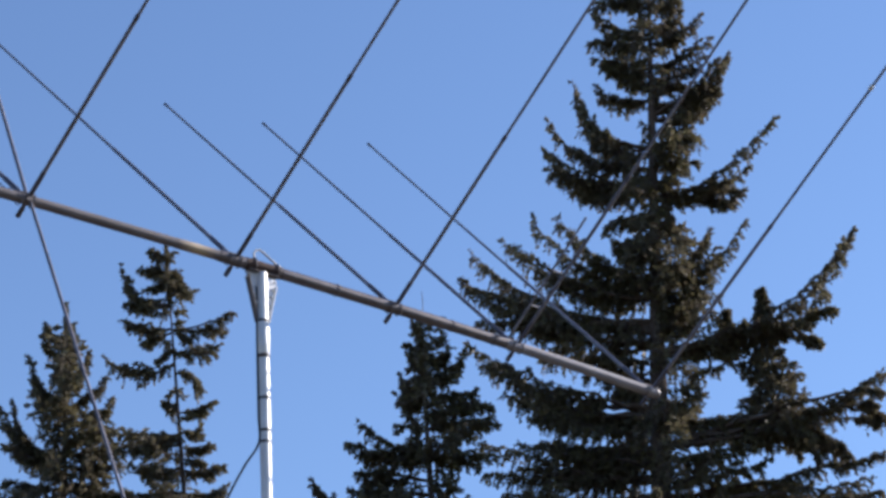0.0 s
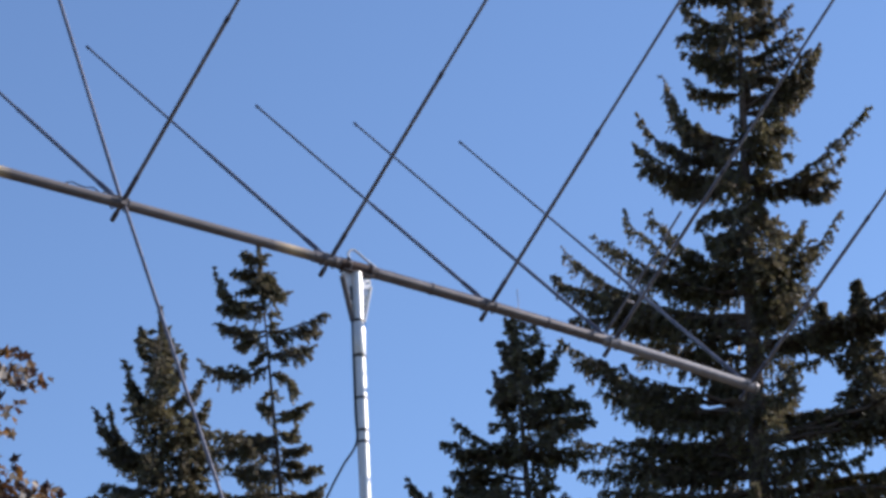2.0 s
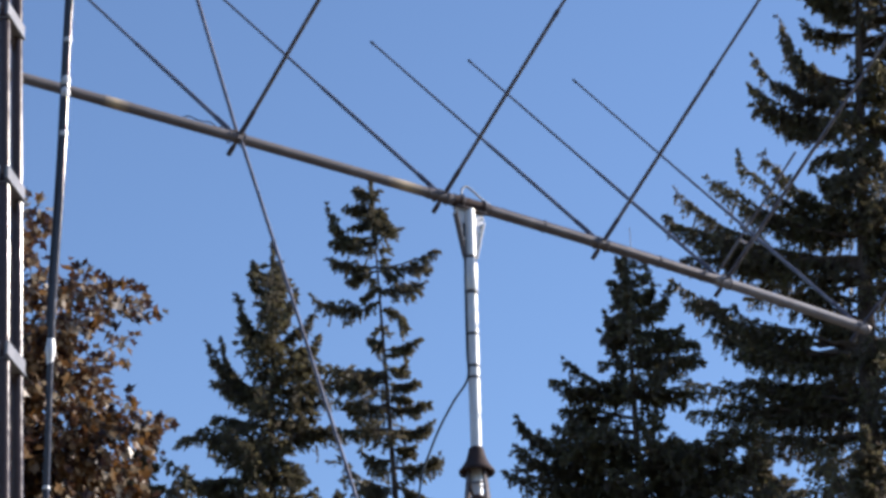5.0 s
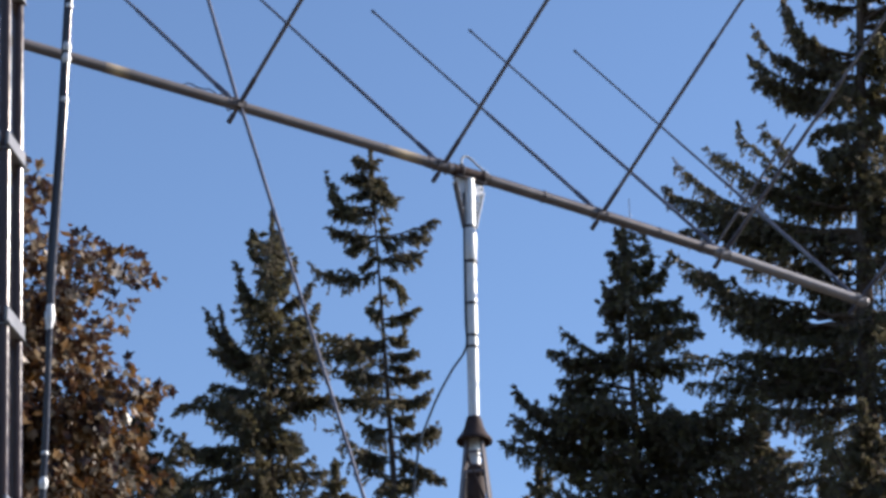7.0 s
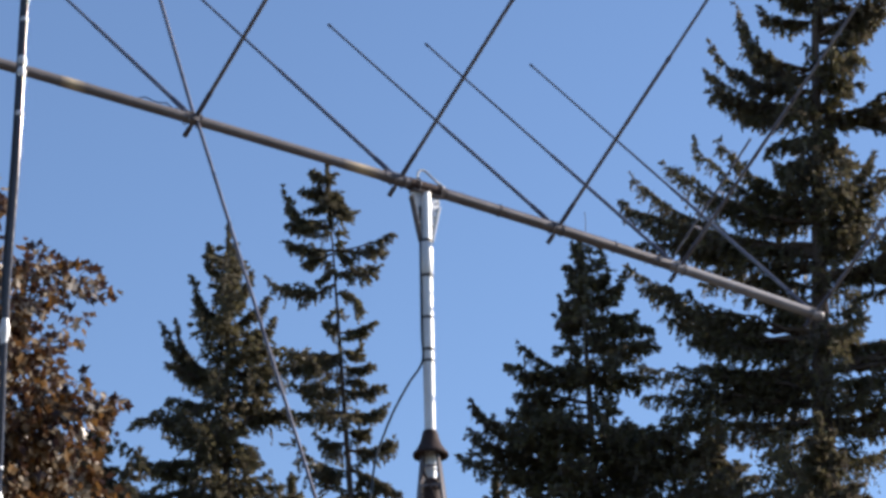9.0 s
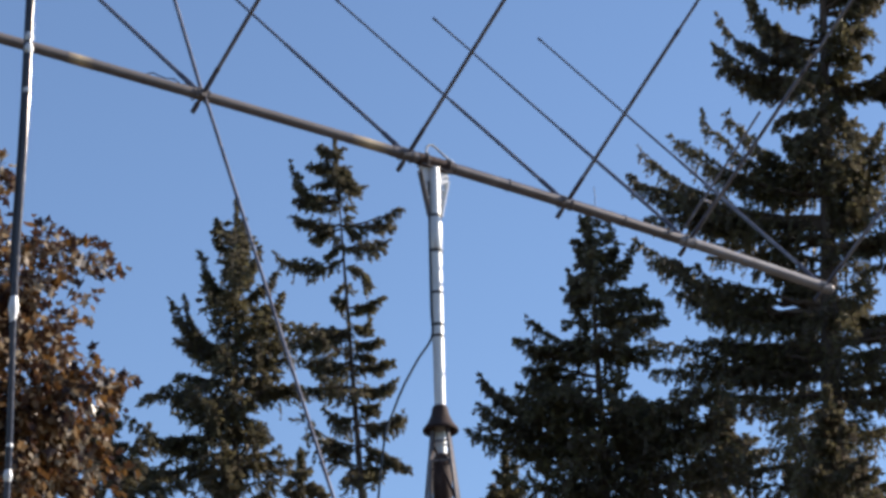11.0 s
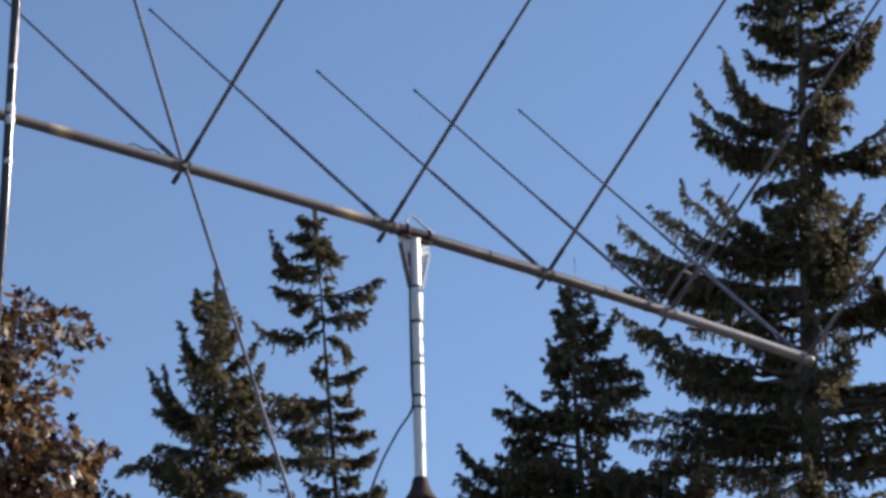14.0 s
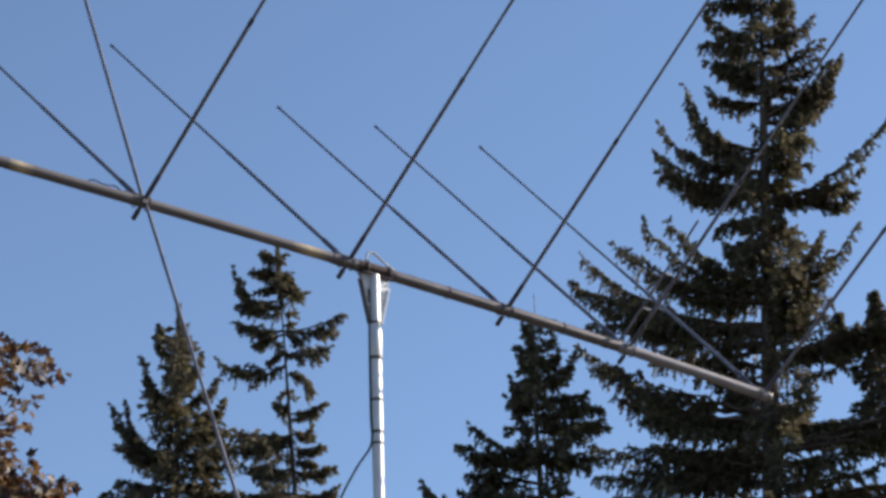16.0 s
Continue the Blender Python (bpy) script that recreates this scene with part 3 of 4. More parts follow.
def conifer(name, label, base, turn, height, trunk_r, lean, reach, seen_from, seed, mat, thin=1.0, twig=0.62, fill=11.0, spray=0.115, power=0.9, side_limit=0.7, hang=0.25, bare=(0, 0), parted=True, tips=14, spread=0.34, shaped=(), leaders=(), inner=()):
    """shaped: limbs with a bend and a tip; inner: short limbs that fill the crown; leaders: upright side stems. Further limbs grow all round the trunk."""
    rng = np.random.default_rng(seed)
    tree = thing(name, base, label, "tree", group="conifers")
    ca, sa = math.cos(radians(turn)), math.sin(radians(turn))

    def local(u, v, z):
        return np.array([base[0] + u * ca + v * sa, base[1] - u * sa + v * ca, z])

    def axis(z):
        return lean(z) * min(1.0, max(0.0, z / seen_from))

    n = 26
    zt = np.linspace(0, height, n)
    pts = [local(axis(z), 0.05 * math.sin(z * 0.7 + seed), z) for z in zt]
    rad = [max(0.012, trunk_r * (1 - z / height) ** 0.85 * (1.25 if z < 1 else 1)) for z in zt]
    child("trunk", tube_mesh("trunk", pts, rad, BARK, 12), tree, "rough brown conifer trunk")
    limbs = []
    z = 2.5
    while z < height - 0.25:
        top_gap = height - z
        L = reach * (top_gap / max(4.0, height - seen_from)) ** power
        if z < seen_from:
            L = min(reach * 1.35, L)
        if bare[0] < z < bare[1]:
            L *= 0.45
        az = rng.uniform(0, 2 * math.pi)
        squeeze = 1 - (1 - side_limit) * abs(math.cos(az)) ** 1.5
        ln = L * squeeze * rng.uniform(0.55, 1.05)
        rise = ln * rng.uniform(-0.05, 0.38)
        limbs.append((z, axis(z) + ln * math.cos(az), ln * math.sin(az), z + rise, thin if z > seen_from - 1 else 0.18 * thin))
        z += 1.0 / (fill * (0.7 + 0.9 * top_gap / max(4.0, height - seen_from)) if z > seen_from - 1 else min(fill, 2.6)) * rng.uniform(0.6, 1.4)
    leaves = []
    for z0, um, zm, ut, zt, tw, gap in shaped:
        a, m, tip = local(axis(z0), 0, z0), local(um, 0, zm), local(ut, 0, zt)
        for k in range(4):
            f = 1.0 if k == 0 else rng.uniform(0.55, 0.96)
            s = np.linspace(0, f, 11)[:, None]
            curve = a * (1 - s) ** 2 + (2 * m - (a + tip) / 2) * 2 * s * (1 - s) + tip * s * s
            v = rng.uniform(-0.15, 0.15) * abs(ut) if k == 0 else rng.uniform(-0.45, 0.45) * abs(ut) ** 0.7
            curve += s * (local(0, v, 0) - local(0, 0, 0))
            curve[:, 2:] -= s * (0.0 if k == 0 else rng.uniform(-0.04, 0.34) * min(1.0, 2.6 * tw - 0.1))
            ln = np.linalg.norm(tip - a)
            curve[1:-1] += rng.normal(0, 0.010 * ln, curve[1:-1].shape)
            child("limb", tube_mesh("limb", curve, list(np.linspace(min(0.016 * ln + 0.008, 0.06), 0.004, 11)), BARK, 5), tree)
            leaves.append(limb_foliage(curve, rng, tw * (1.22 if k == 0 else 0.95), spray, 0.034 if k == 0 else 0.052, hang, min(0.9, gap / f)))
            if gap > 0.2:
                leaves.append(limb_foliage(curve, rng, 0.16, spray, 0.12, hang))
    for lo, hi, ul, ur, count in inner:
        for k in range(count):
            zf = lo + (hi - lo) * (k + rng.random()) / count
            u, v = rng.uniform(ul, ur), rng.uniform(-1.1, 0.5)
            tip = local(u, v, zf + rng.uniform(-0.15, 0.45))
            foot = zf - rng.uniform(0.0, 0.3)
            curve = limb_curve(local(axis(foot), 0, foot), tip, rng.uniform(0.02, 0.14), 8)
            child("limb", tube_mesh("limb", curve, list(np.linspace(0.022, 0.004, 8)), BARK, 5), tree)
            leaves.append(limb_foliage(curve, rng, rng.uniform(0.32, 0.55), spray * 1.35, 0.066, hang))
    for u, zf, zt, w in leaders:
        stem = np.array([local(u - 0.08 * (1 - q) + 0.02 * math.sin(9 * q), 0.1, zf + (zt - zf) * q) for q in np.linspace(0, 1, 8)])
        child("leader", tube_mesh("leader", stem, list(np.linspace(0.03, 0.005, 8)), BARK, 6), tree)
        leaves.append(limb_foliage(stem, rng, 0.05, spray * 0.7, 0.05, 0.0))
        for k in range(int(27 * (zt - zf))):
            q = (k + rng.random()) / int(27 * (zt - zf))
            az = 2.4 * k
            ln = w * (1.03 - q) ** 1.05 * rng.uniform(0.5, 1.15)
            h = q * 7
            a = stem[int(h)] + (stem[min(7, int(h) + 1)] - stem[int(h)]) * (h - int(h))
            tip = a + np.array([ln * math.cos(az), ln * math.sin(az), ln * rng.uniform(-0.15, 0.25)])
            leaves.append(limb_foliage(limb_curve(a, tip, 0.05, 5), rng, 0.03 + 0.38 * ln, spray, 0.04, hang))
    for z0, u, v, z1, dens in limbs:
        a, tip = local(axis(z0), 0, z0), local(u, v, z1)
        ln = np.linalg.norm(tip - a)
        curve = limb_curve(a, tip, rng.uniform(0.05, 0.13), 9)
        curve[1:-1] += rng.normal(0, 0.012 * ln, curve[1:-1].shape)
        r0 = min(0.016 * ln + 0.008, 0.06)
        if parted:
            child("limb", tube_mesh("limb", curve, list(np.linspace(r0, 0.004, 9)), BARK, 5), tree)
        big = 1.0 if z0 > seen_from - 1.0 else 1.7
        leaves.append(limb_foliage(curve, rng, min(twig, 0.18 + 0.28 * ln) * big, spray * big, 0.042 * big / dens, hang))
    if parted:
        for k in range(tips):
            gap = 0.12 + 1.5 * (k + rng.random()) / tips
            az = 2.4 * k + rng.uniform(-0.5, 0.5)
            ln = (0.10 + spread * gap) * rng.uniform(0.75, 1.15)
            zf = height - gap
            curve = limb_curve(local(axis(zf), 0, zf), local(axis(zf) + ln * math.cos(az), ln * math.sin(az), zf + ln * rng.uniform(0.1, 0.45)), 0.05, 6)
            child("limb", tube_mesh("limb", curve, list(np.linspace(0.010, 0.003, 6)), BARK, 4), tree)
            leaves.append(limb_foliage(curve, rng, 0.10 + 0.25 * ln, spray * 0.85, 0.032, 0.1))
    zc = np.linspace(height - 1.6, height + 0.12, 8)
    leaves.append(limb_foliage(np.array([local(axis(min(q, height)), 0, q) for q in zc]), rng, 0.22, spray, 0.022, 0.0))
    verts = np.concatenate(leaves) - np.array(base)
    crown = new("crown", quads_mesh("crown", verts, mat))
    crown.parent = tree
    tagged(crown, "dense dark needle sprays with gaps")
    return tree


# limbs of the tall fir: foot height, bend (side, height), tip (side, height), twig length, bare part
FIR_LEFT_HIGH = ((28.06, -0.06, 28.42, -0.72, 28.3, 0.24, 0), (27.51, -0.13, 27.66, -0.66, 28.09, 0.26, 0), (27.18, -0.22, 27.33, -0.83, 27.49, 0.26, 0), (26.77, -0.21, 26.89, -0.75, 27.08, 0.22, 0),
                 (26.51, -0.12, 26.64, -0.62, 26.8, 0.2, 0), (26.31, -0.02, 26.42, -0.27, 26.52, 0.2, 0), (25.94, -0.29, 26.02, -0.79, 26.35, 0.2, 0), (28.68, 0.05, 28.89, -0.48, 29.25, 0.24, 0))
FIR_LEFT_UPPER = ((24.84, -0.76, 25.32, -1.25, 26.59, 0.34, 0.1), (24.67, -0.68, 24.96, -1.12, 25.77, 0.36, 0), (24.35, -0.99, 24.7, -1.84, 25.74, 0.28, 0.1), (24.1, -1.14, 24.33, -1.98, 25.23, 0.34, 0.1),
                  (23.91, -0.93, 24.17, -1.93, 24.66, 0.3, 0.1), (23.77, -0.61, 23.87, -1.29, 23.87, 0.28, 0), (23.27, -0.39, 23.24, -0.91, 23.14, 0.16, 0), (22.83, -0.32, 22.81, -0.55, 22.78, 0.14, 0),
                  (22.45, -0.42, 22.45, -0.71, 22.55, 0.2, 0))
FIR_LEFT_LOW = ((21.84, -0.99, 22.34, -1.82, 23.57, 0.43, 0.05), (21.71, -1.23, 22.12, -2.32, 23.51, 0.43, 0.1), (21.47, -1.47, 21.9, -2.89, 23.01, 0.5, 0.1), (20.99, -2.06, 21.6, -3.6, 23.03, 0.45, 0.2),
                (20.87, -2.3, 21.39, -3.78, 22.24, 0.4, 0.25), (20.75, -2.09, 21.24, -3.6, 21.53, 0.38, 0.2), (20.51, -1.47, 20.68, -2.76, 21.13, 0.43, 0.1))
FIR_LEFT_FOOT = ((19.04, -1.81, 19.41, -3.86, 21.08, 0.38, 0.25), (19.04, -1.6, 19.26, -3.14, 19.91, 0.35, 0.3), (19.67, -0.77, 19.99, -1.56, 20.32, 0.28, 0.1), (19.44, -0.7, 19.63, -1.22, 19.8, 0.28, 0.05),
                 (18.29, -1.57, 18.45, -2.95, 18.71, 0.38, 0.05), (18.17, -2.01, 18.27, -3.93, 19.29, 0.43, 0.15), (17.72, -1.73, 17.89, -3.67, 18.27, 0.38, 0.2), (17.38, -1.66, 17.48, -3.37, 17.83, 0.38, 0.1),
                 (19.12, -2, 19.67, -3.58, 20.57, 0.36, 0.2), (19.04, -1.93, 19.21, -2.52, 19.31, 0.34, 0.2), (20.03, -0.85, 20.24, -1.63, 20.16, 0.3, 0.1))
FIR_RIGHT_HIGH = ((28.06, 0.86, 28.14, 1.1, 28.24, 0.24, 0), (27.65, 0.81, 27.66, 1.12, 27.89, 0.14, 0), (27.24, 0.89, 27.34, 1.5, 27.77, 0.24, 0), (26.71, 0.94, 26.76, 1.63, 27.17, 0.22, 0),
                  (26.44, 0.78, 26.37, 1.37, 26.43, 0.16, 0), (25.58, 1.21, 26.04, 1.98, 26.95, 0.26, 0.3), (25.45, 1.12, 25.72, 1.85, 26.6, 0.24, 0.2), (25.71, 1.02, 25.87, 1.73, 26.04, 0.2, 0.1),
                  (28.68, 0.97, 28.68, 1.48, 28.96, 0.24, 0))
FIR_RIGHT_UPPER = ((25.12, 0.68, 25.39, 1.16, 25.59, 0.3, 0), (24.8, 0.69, 24.93, 1.18, 24.92, 0.34, 0), (24.48, 0.64, 24.48, 1.05, 24.42, 0.26, 0), (23.77, 1.08, 23.84, 2.72, 25.1, 0.26, 0.5),
                   (23.71, 1.18, 23.76, 1.9, 23.66, 0.22, 0.5), (23.68, 1, 23.65, 1.59, 23.39, 0.16, 0.5), (23.96, 0.42, 24.05, 0.59, 24.03, 0.12, 0), (23.77, 0.35, 23.36, 0.41, 23.1, 0.18, 0.2),
                   (23.2, 0.41, 22.91, 0.63, 22.63, 0.14, 0.2))
FIR_RIGHT_LOW = ((22.2, 0.61, 22.19, 1.18, 22.93, 0.3, 0), (21.84, 0.81, 21.98, 1.86, 23.03, 0.28, 0.1), (21.47, 0.55, 21.58, 1.09, 21.82, 0.3, 0), (21.11, 0.39, 21.18, 0.79, 21.25, 0.24, 0),
                 (20.87, 0.25, 20.83, 0.58, 20.85, 0.2, 0), (20.38, 0.8, 20.4, 1.82, 20.75, 0.3, 0.05), (20.36, 2.04, 20.73, 3.89, 22.51, 0.28, 0.6), (20.32, 2.13, 20.6, 3.29, 20.81, 0.16, 0.68),
                 (20.31, 2.01, 20.49, 2.94, 20.2, 0.14, 0.68))
FIR_RIGHT_FOOT = ((18.97, 0.73, 18.81, 1.48, 18.84, 0.36, 0), (18.4, 2.09, 18.6, 4.1, 19.46, 0.3, 0.15), (18.4, 2.18, 18.47, 3.16, 17.9, 0.26, 0.5), (18.4, 1.95, 18.38, 2.59, 17.62, 0.2, 0.55),
                  (18.37, 3.08, 18.83, 3.77, 18.51, 0.2, 0.6), (18.05, 0.55, 18.2, 1.4, 18.22, 0.26, 0), (17.38, 1.84, 17.48, 3.85, 17.76, 0.22, 0.1), (17.15, 2, 17.13, 3.68, 17.16, 0.32, 0.2))
# upright side leaders that grow from the low limbs: side, foot height, top height, half width
FIR_LEADERS = ((1.97, 18.37, 21.49, 0.95), (1.22, 20.01, 21.13, 0.42))
conifer("conifer_tree", "tall dark green fir with long upswept limbs", (8.17, 41.21, 0), 11.21, 29.6, 0.42, lambda z: 0.081 * (z - 22.16) * (1 if z > 17 else 0.9), 3.3, 16.0, 11, NEEDLE, side_limit=0.36, bare=(24.8, 26.1), fill=3.0, hang=0.34,
        shaped=FIR_LEFT_HIGH + FIR_LEFT_UPPER + FIR_LEFT_LOW + FIR_LEFT_FOOT + FIR_RIGHT_HIGH + FIR_RIGHT_UPPER + FIR_RIGHT_LOW + FIR_RIGHT_FOOT, leaders=FIR_LEADERS, spray=0.082,
        inner=((20.8, 22.3, -2.9, -0.8, 5), (22.9, 25.0, -0.5, 0.9, 13), (26.0, 28.4, -0.1, 0.8, 6), (20.9, 22.9, -1.2, 0.8, 14), (18.9, 20.9, -1.0, 1.3, 6), (17.4, 19.2, -2.8, -0.5, 6),
               (17.2, 19.2, -0.6, 1.5, 6), (17.3, 19.3, 0.4, 2.0, 3), (15.4, 17.2, -3.2, 1.8, 10)))
SPRUCE_LEFT = ((20.11, -0.04, 20.29, -0.12, 20.47, 0.1, 0), (19.71, -0.12, 19.84, -0.27, 20.02, 0.14, 0), (19.54, -0.08, 19.66, -0.23, 19.81, 0.12, 0), (18.97, -0.26, 19.1, -0.42, 19.46, 0.18, 0),
               (18.8, -0.28, 18.88, -0.5, 19.06, 0.18, 0), (18.3, -0.15, 18.42, -0.33, 18.77, 0.2, 0), (17.86, -0.58, 17.95, -1.21, 18.51, 0.22, 0), (17.69, -0.69, 17.84, -1.44, 18.08, 0.26, 0.1),
               (17.31, -0.71, 17.46, -1.32, 17.5, 0.2, 0.2), (17.03, -0.82, 17.14, -1.43, 17.23, 0.22, 0.1), (16.76, -0.84, 16.87, -1.46, 17.01, 0.26, 0), (16.23, -1.26, 16.62, -2.11, 17.4, 0.26, 0.1),
               (16.12, -1.17, 16.29, -2.16, 16.84, 0.3, 0.1), (15.91, -1.28, 15.98, -2.35, 16.45, 0.3, 0.1))
SPRUCE_RIGHT = ((19.77, 0.29, 19.75, 0.48, 19.91, 0.14, 0), (19.31, 0.43, 19.4, 0.76, 19.78, 0.2, 0), (18.97, 0.5, 18.94, 0.92, 18.97, 0.24, 0), (18.52, 0.69, 18.71, 1.2, 18.67, 0.26, 0),
                (18.3, 0.67, 18.37, 1.28, 18.33, 0.24, 0.05), (17.69, 0.53, 17.74, 1.19, 17.7, 0.22, 0.1), (16.71, 0.67, 16.75, 1.37, 16.6, 0.32, 0), (16.23, 0.74, 16.24, 1.63, 16.13, 0.34, 0))
conifer("conifer_tree", "dark fir with dense broad lower limbs", (3.36, 39.85, 0), 4.83, 20.5, 0.28, lambda z: 0.0, 2.4, 14.4, 12, NEEDLE, twig=0.40, fill=4.5, spray=0.085, side_limit=0.6, power=1.1, tips=8, spread=0.16, shaped=SPRUCE_LEFT + SPRUCE_RIGHT,
                   inner=((14.9, 16.8, -1.7, 2.8, 52), (16.8, 18.6, -0.5, 0.8, 11), (18.6, 19.8, -0.25, 0.5, 7)))
GREY_LEFT = ((22.17, -0.3, 22.36, -0.4, 22.55, 0.12, 0), (21.79, -0.3, 21.98, -0.48, 22.29, 0.12, 0), (20.85, -0.46, 21.16, -0.72, 21.85, 0.2, 0), (20.66, -0.4, 20.85, -0.64, 21.41, 0.2, 0),
             (19.56, -0.79, 20.04, -1.31, 20.75, 0.26, 0.1), (19.44, -0.67, 19.92, -1.02, 20.84, 0.24, 0.1), (19.31, -0.67, 19.67, -1.18, 19.92, 0.2, 0.1), (18.12, -0.99, 18.77, -1.87, 18.64, 0.24, 0.2),
             (18.95, -0.66, 19.07, -1.16, 19.07, 0.2, 0.1), (18, -0.65, 18.35, -1.21, 18.59, 0.22, 0), (17.76, -0.86, 17.88, -1.52, 17.76, 0.26, 0.1), (17.53, -1.08, 17.64, -2.14, 18.29, 0.26, 0.2),
             (17.06, -0.96, 17.18, -1.83, 16.94, 0.3, 0.1))
GREY_RIGHT = ((22.17, 0.04, 22.36, 0.12, 22.43, 0.1, 0), (21.66, 0.08, 21.98, 0.12, 22.17, 0.1, 0), (20.91, 0.28, 21.41, 0.49, 21.98, 0.16, 0.1), (20.66, 0.45, 21.04, 0.79, 21.36, 0.16, 0.1),
              (20.29, 0.57, 20.54, 0.93, 20.86, 0.18, 0.1), (19.92, 0.57, 20.11, 1.14, 20.3, 0.3, 0.05), (19.68, 0.68, 19.81, 1.47, 20.06, 0.3, 0.05), (19.44, 0.57, 19.5, 1.13, 19.56, 0.28, 0.1),
              (19.19, 0.24, 19.07, 0.91, 19.2, 0.16, 0.3), (18.41, 0.68, 18.78, 1.41, 18.72, 0.26, 0.25), (18.47, 0.24, 18.24, 0.58, 18.12, 0.24, 0), (17.76, 0.35, 17.88, 0.58, 17.88, 0.26, 0),
              (17.18, 0.47, 17.3, 1.08, 17.36, 0.18, 0.2))
conifer("conifer_tree", "grey-green conifer with a narrow pointed crown", (-3.49, 43.85, 0), -4.55, 22.85, 0.26, lambda z: 0.0, 2.1, 16.4, 13, NEEDLE_B, twig=0.36, fill=3.5, tips=10, spread=0.20, spray=0.078, side_limit=0.5, power=1.0, hang=0.28,
        shaped=GREY_LEFT + GREY_RIGHT, inner=((20.6, 22.2, -0.25, 0.3, 10), (18.6, 20.6, -0.7, 0.9, 22), (16.4, 18.7, -0.9, 0.8, 24)))
SLIM_LEFT_HIGH = ((23.61, -0.3, 23.61, -0.44, 23.7, 0.12, 0), (23.22, -0.36, 23.25, -0.62, 23.31, 0.14, 0), (22.9, -0.25, 22.94, -0.48, 22.93, 0.12, 0), (22.48, -0.59, 22.57, -1.01, 23.3, 0.22, 0.2),
                  (22.52, -0.54, 22.49, -0.92, 22.52, 0.16, 0.2), (21.98, -0.43, 21.99, -0.97, 22.19, 0.22, 0.1), (21.89, -0.32, 21.81, -0.6, 21.69, 0.14, 0.2), (21.58, -0.15, 21.43, -0.32, 21.31, 0.1, 0))
SLIM_LEFT_LOW = ((21.23, -0.55, 21.07, -1.3, 21.4, 0.26, 0.3), (20.32, -0.01, 20.33, -0.21, 20.41, 0.16, 0), (19.68, -0.33, 19.69, -1.08, 19.71, 0.26, 0.1), (19.6, -0.22, 19.57, -0.78, 19.39, 0.22, 0.3),
                 (19.02, -0.28, 19.01, -0.78, 19.1, 0.24, 0.05), (18.49, -0.29, 18.49, -0.78, 18.47, 0.24, 0.05), (17.85, -0.07, 17.88, -0.37, 18, 0.22, 0.05), (17.21, -0.08, 17.25, -0.35, 17.39, 0.24, 0))
SLIM_RIGHT_HIGH = ((23.22, 0.06, 23.16, 0.24, 22.96, 0.14, 0), (22.97, 0.13, 22.9, 0.35, 22.8, 0.18, 0), (21.95, 0.59, 22.05, 1.2, 22.29, 0.22, 0.5), (21.89, 0.19, 21.8, 0.34, 21.73, 0.14, 0),
                   (21.45, 0.42, 21.51, 0.9, 21.63, 0.26, 0.15), (21, 0.35, 20.96, 0.52, 20.65, 0.26, 0.5), (20.16, 0.47, 20.2, 0.79, 20.36, 0.1, 0.05), (19.77, 0.38, 19.76, 0.51, 19.86, 0.12, 0))
SLIM_RIGHT_LOW = ((19.44, 0.46, 19.4, 0.74, 19.47, 0.12, 0), (19.2, 0.42, 19.14, 0.57, 19.11, 0.1, 0), (18.96, 0.6, 18.9, 0.95, 19.06, 0.12, 0), (18.48, 0.62, 18.45, 1, 18.61, 0.13, 0),
                  (18.08, 0.45, 18.08, 0.63, 18.13, 0.1, 0), (17.71, 0.72, 17.67, 1.16, 17.86, 0.2, 0.05), (17.31, 0.75, 17.08, 1.21, 16.77, 0.2, 0.05), (16.81, 0.56, 16.81, 0.78, 16.89, 0.18, 0))
conifer("conifer_tree", "slender sparse conifer with bare trunk showing between limbs", (-1.31, 42.98, 0), -1.74, 23.85, 0.17, lambda z: -0.055 * (z - 21.6), 1.0, 16.6, 14, NEEDLE_B, thin=0.9, twig=0.30, fill=2.6, spray=0.078, side_limit=0.35, tips=13, spread=0.34,
        shaped=SLIM_LEFT_HIGH + SLIM_LEFT_LOW + SLIM_RIGHT_HIGH + SLIM_RIGHT_LOW,
        inner=((16.3, 17.4, -0.4, 0.3, 4), (19.2, 19.6, -1.15, -0.5, 2), (18.2, 18.6, -0.8, -0.2, 2), (17.0, 17.6, -1.2, -0.4, 2)))
for (x, y, h), r, sd, lab in (((-5.75, 41.6, 17.9), 2.6, 21, "low grey-green conifer top"), ((1.70, 42.0, 16.5), 1.4, 22, "low dark conifer top beside a fir"), ((-2.3, 45.5, 17.9), 1.7, 23, "low grey-green conifer between taller trees"),
                              ((12.4, 44.5, 18.2), 2.4, 24, "dark conifer behind the tall fir"), ((6.9, 36.9, 15.6), 1.3, 25, "young dark conifer before the tall fir"), ((6.23, 45.58, 18.82), 2.8, 26, "dark conifer behind a broad fir"),
                              ((8.4, 45.5, 18.0), 3.0, 27, "dark conifer behind the tall fir")):
    conifer("conifer_tree", lab, (x, y, 0), 0, h, 0.2, lambda z: 0.0, r, h - 3.5, sd, NEEDLE if x > 0 else NEEDLE_B, twig=0.45, fill=7, spray=0.12, side_limit=1.0, power=0.7)


def palmate(rng):
    """A five-lobed leaf outline in its own plane, stalk at the origin."""
    out = []
    for k, (ang, r) in enumerate(((-150, .30), (-112, .66), (-84, .50), (-55, .90), (-27, .60), (0, 1.0), (27, .60), (55, .90), (84, .50), (112, .66), (150, .30))):
        t = radians(ang + rng.normal(0, 4))
        out.append((math.sin(t) * r * 0.44, math.cos(t) * r * 0.62 + 0.32))
    return np.array(out)


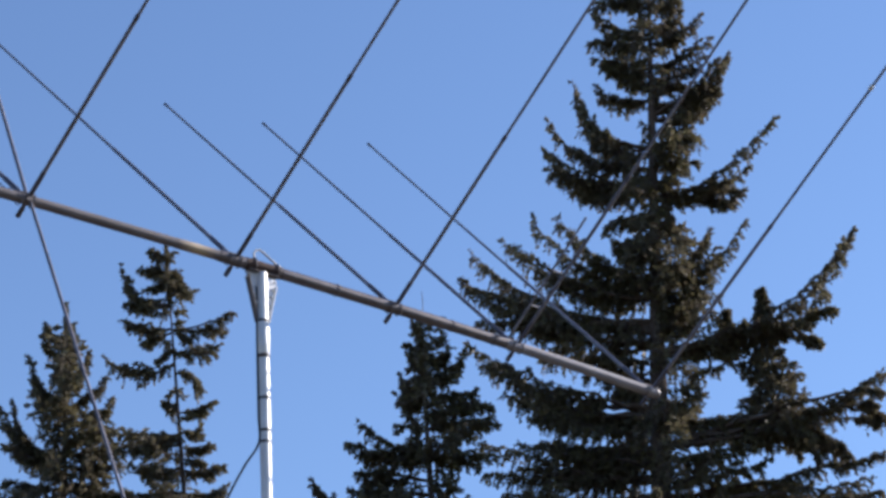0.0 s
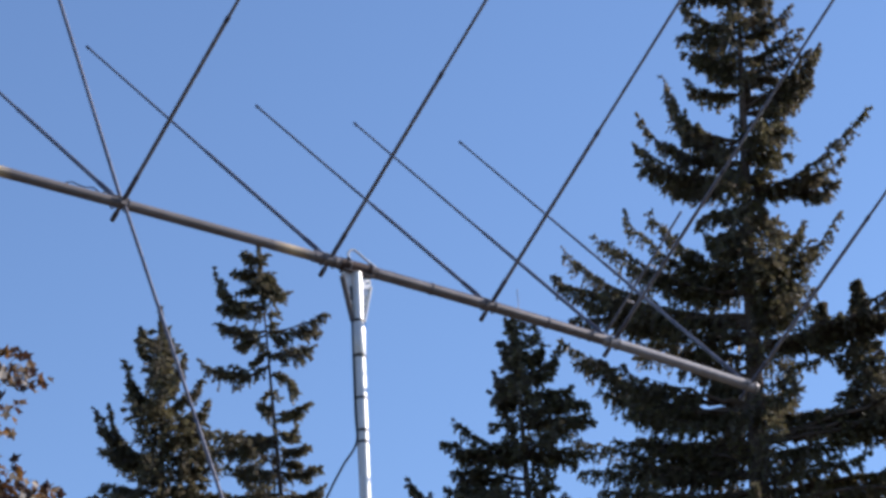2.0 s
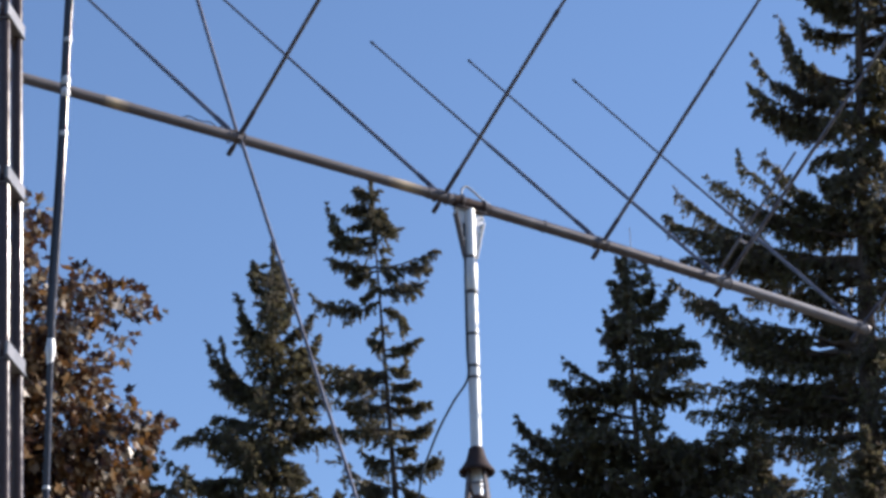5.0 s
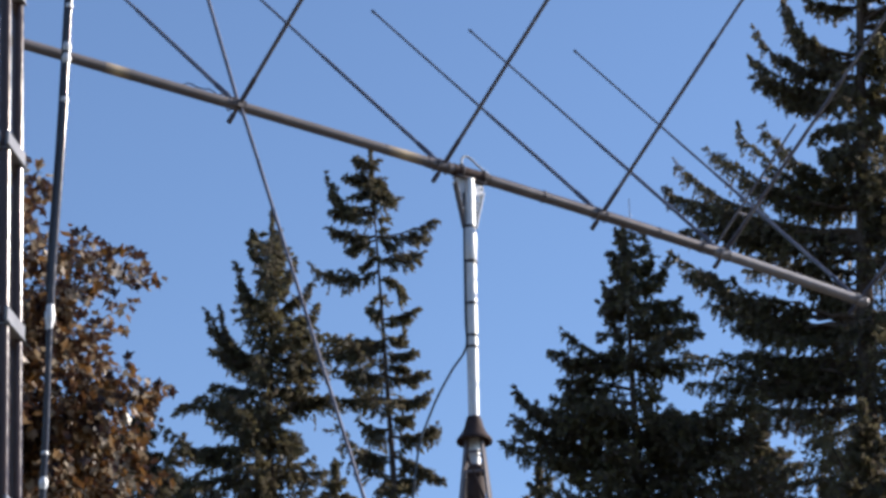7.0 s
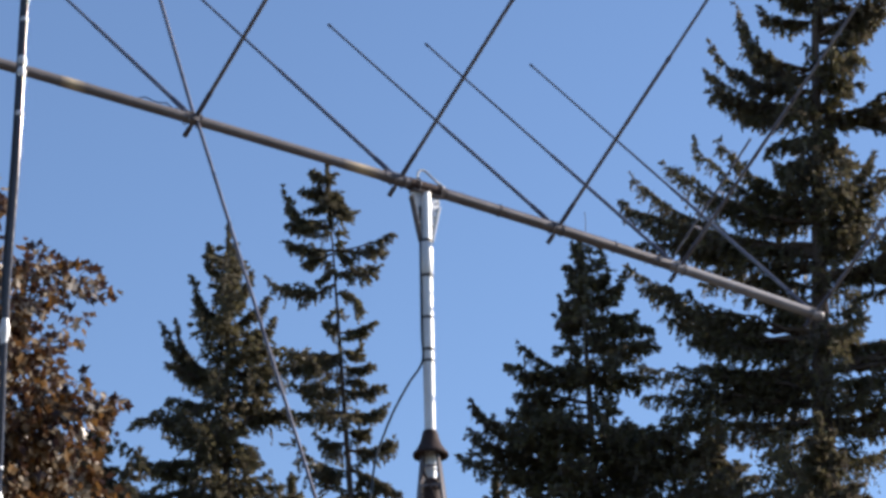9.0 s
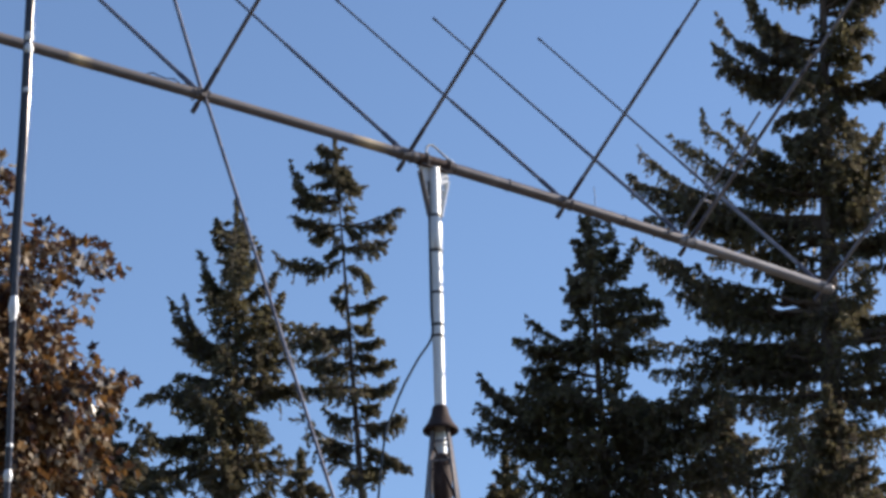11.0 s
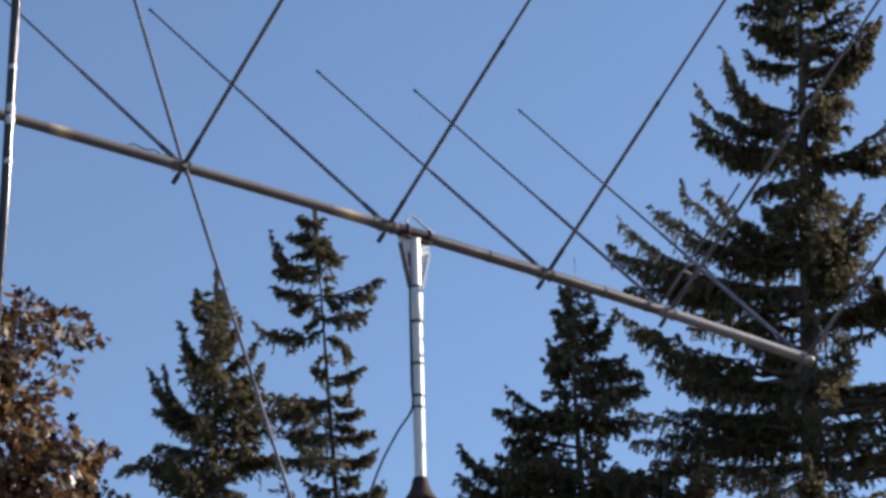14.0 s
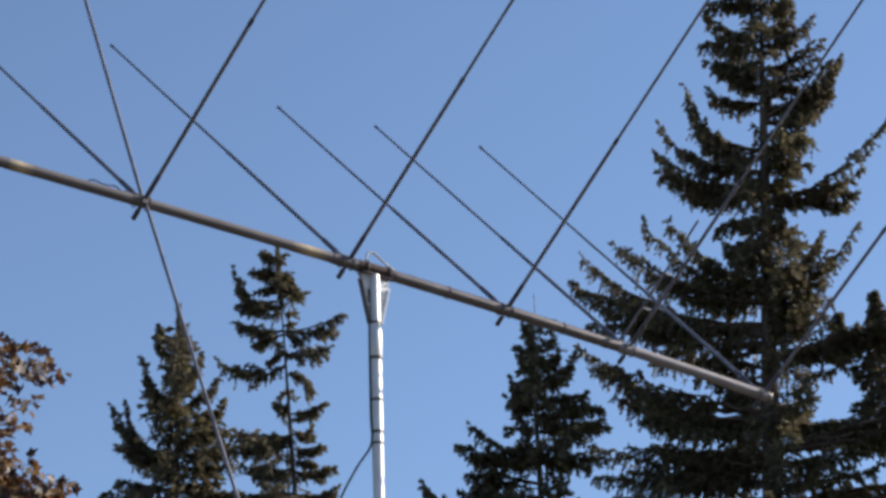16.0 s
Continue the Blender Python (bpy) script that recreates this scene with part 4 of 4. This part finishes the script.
def maple(base, lobes, seed):
    rng = np.random.default_rng(seed)
    tree = thing("maple_tree", base, "broad maple with bronze and gold autumn leaves", "tree")
    b = Vector(base)
    centre, radii = lobes[0][:2]
    fork = Vector((centre[0] + 0.2, centre[1], 3.4))
    child("trunk", tube_mesh("trunk", smooth_path([b, b + Vector((0.05, 0, 1.6)), fork, Vector((centre[0], centre[1], centre[2] + radii[2] * 0.7))], 5),
                             list(np.linspace(0.24, 0.03, 16)), MAPLE_BARK, 12), tree, "grey-brown maple trunk")
    twigs = []
    which = [q for q in lobes for k in range(q[2])]
    for i, (lc, lr, _) in enumerate(which):
        d = unit(rng.normal(size=3))
        d[2] = abs(d[2]) * 1.1 - 0.25
        d = unit(d)
        tip = np.array(lc) + d * np.array(lr) * rng.uniform(0.62, 0.97)
        foot = np.array([centre[0], centre[1], max(2.8, min(tip[2] - 0.9, centre[2] + radii[2] * 0.55))])
        tip = tip if i % 3 else foot + (tip - foot) * rng.uniform(0.6, 0.9)
        c = limb_curve(foot, tip, rng.uniform(-0.05, 0.08), 8)
        c[1:-1] += rng.normal(0, 0.08, c[1:-1].shape)
        child("limb", tube_mesh("limb", c, list(np.linspace(0.035, 0.006, 8)), MAPLE_BARK, 6), tree)
        sprig = lr[0] < 0.5
        for j in range(7 if sprig else 44):
            k = rng.uniform(0.9 if sprig else 0.35, 1.0) * 7
            a = c[min(int(k), 6)] + (c[min(int(k), 6) + 1] - c[min(int(k), 6)]) * (k % 1)
            dd = unit(unit(c[-1] - c[0]) * 0.5 + rng.normal(0, 0.6, 3))
            twigs.append((a, dd, rng.uniform(0.16, 0.32) if sprig else rng.uniform(0.22, 0.58)))
    tv, tf, lv, lf = [], [], [], []
    for a, d, ln in twigs:
        e = a + d * ln
        v, f = tube([a, (a + e) / 2 + np.array([0, 0, 0.03]), e], [0.006, 0.004, 0.002], 4, False)
        o = len(tv)
        tv += v
        tf += [tuple(q + o for q in ff) for ff in f]
        for j in range(rng.integers(8, 14) if a[2] > 7.4 and a[0] > -4.7 else rng.integers(1, 4)):
            p = a + d * ln * rng.uniform(0.3, 1.05) + rng.normal(0, 0.05, 3)
            limp = rng.random() < 0.72
            y = unit(d * 0.6 + rng.normal(0, 0.45, 3) + np.array([0, 0, -1.1 if limp else -0.3]))
            x = unit(np.cross(y, rng.normal(size=3) if limp else np.array([0, 0, 1.0]) + rng.normal(0, 0.4, 3)))
            nrm = np.cross(x, y)
            s = rng.uniform(0.075, 0.165)
            o2 = palmate(rng)
            fold = rng.uniform(0.2, 1.1)
            P = p + s * (x * o2[:, :1] + y * o2[:, 1:] + nrm * (np.abs(o2[:, :1]) * fold))
            o = len(lv)
            mid = p + s * y * 0.3
            lv.append(mid)
            lv += list(P)
            lf += [(o, o + 1 + q, o + 2 + q) for q in range(10)]
    tagged(child("twig_work", mesh_of("twig_work", tv, tf, MAPLE_BARK), tree), kind="stuff")
    tagged(child("crown", mesh_of("crown", lv, lf, MAPLE), tree), "bronze, brown and gold lobed leaves, with shadow and pale gloss tones")


maple((-5.0, 18.1, 0), (((-5.0, 18.0, 7.0), (2.75, 2.5, 3.8), 85), ((-3.72, 18.0, 8.6), (1.22, 1.4, 1.75), 42), ((-3.60, 17.68, 10.16), (0.14, 0.3, 0.34), 2),
                          ((-2.87, 17.9, 9.84), (0.10, 0.2, 0.12), 1), ((-2.70, 17.9, 9.72), (0.10, 0.2, 0.12), 1), ((-3.03, 17.9, 10.00), (0.10, 0.2, 0.12), 1), ((-2.65, 17.9, 8.94), (0.10, 0.2, 0.12), 1), ((-2.52, 17.9, 8.75), (0.10, 0.2, 0.12), 1), ((-3.39, 17.9, 10.69), (0.10, 0.2, 0.12), 1)), 31)

# unseen firs added to close the back and sides and darken metal reflections
unseen_fir = conifer("conifer_tree", "tall dark fir, unseen, added to darken reflections", (30 * math.sin(radians(112)), 30 * math.cos(radians(112)), 0), 0, 21.0, 0.35, lambda z: 0.0, 4.0, 21.0, 41, NEEDLE,
                   thin=0.06, twig=0.6, fill=1.5, spray=0.5, side_limit=1.0, parted=False)
rng = np.random.default_rng(77)
for k in range(1, 18):
    az = radians(112 + 224 * k / 17 + rng.uniform(-3, 3))
    r = rng.uniform(28, 36)
    copy_thing(unseen_fir, pose(r * math.sin(az), r * math.cos(az), 0, 0, 0, rng.uniform(0, 360)))
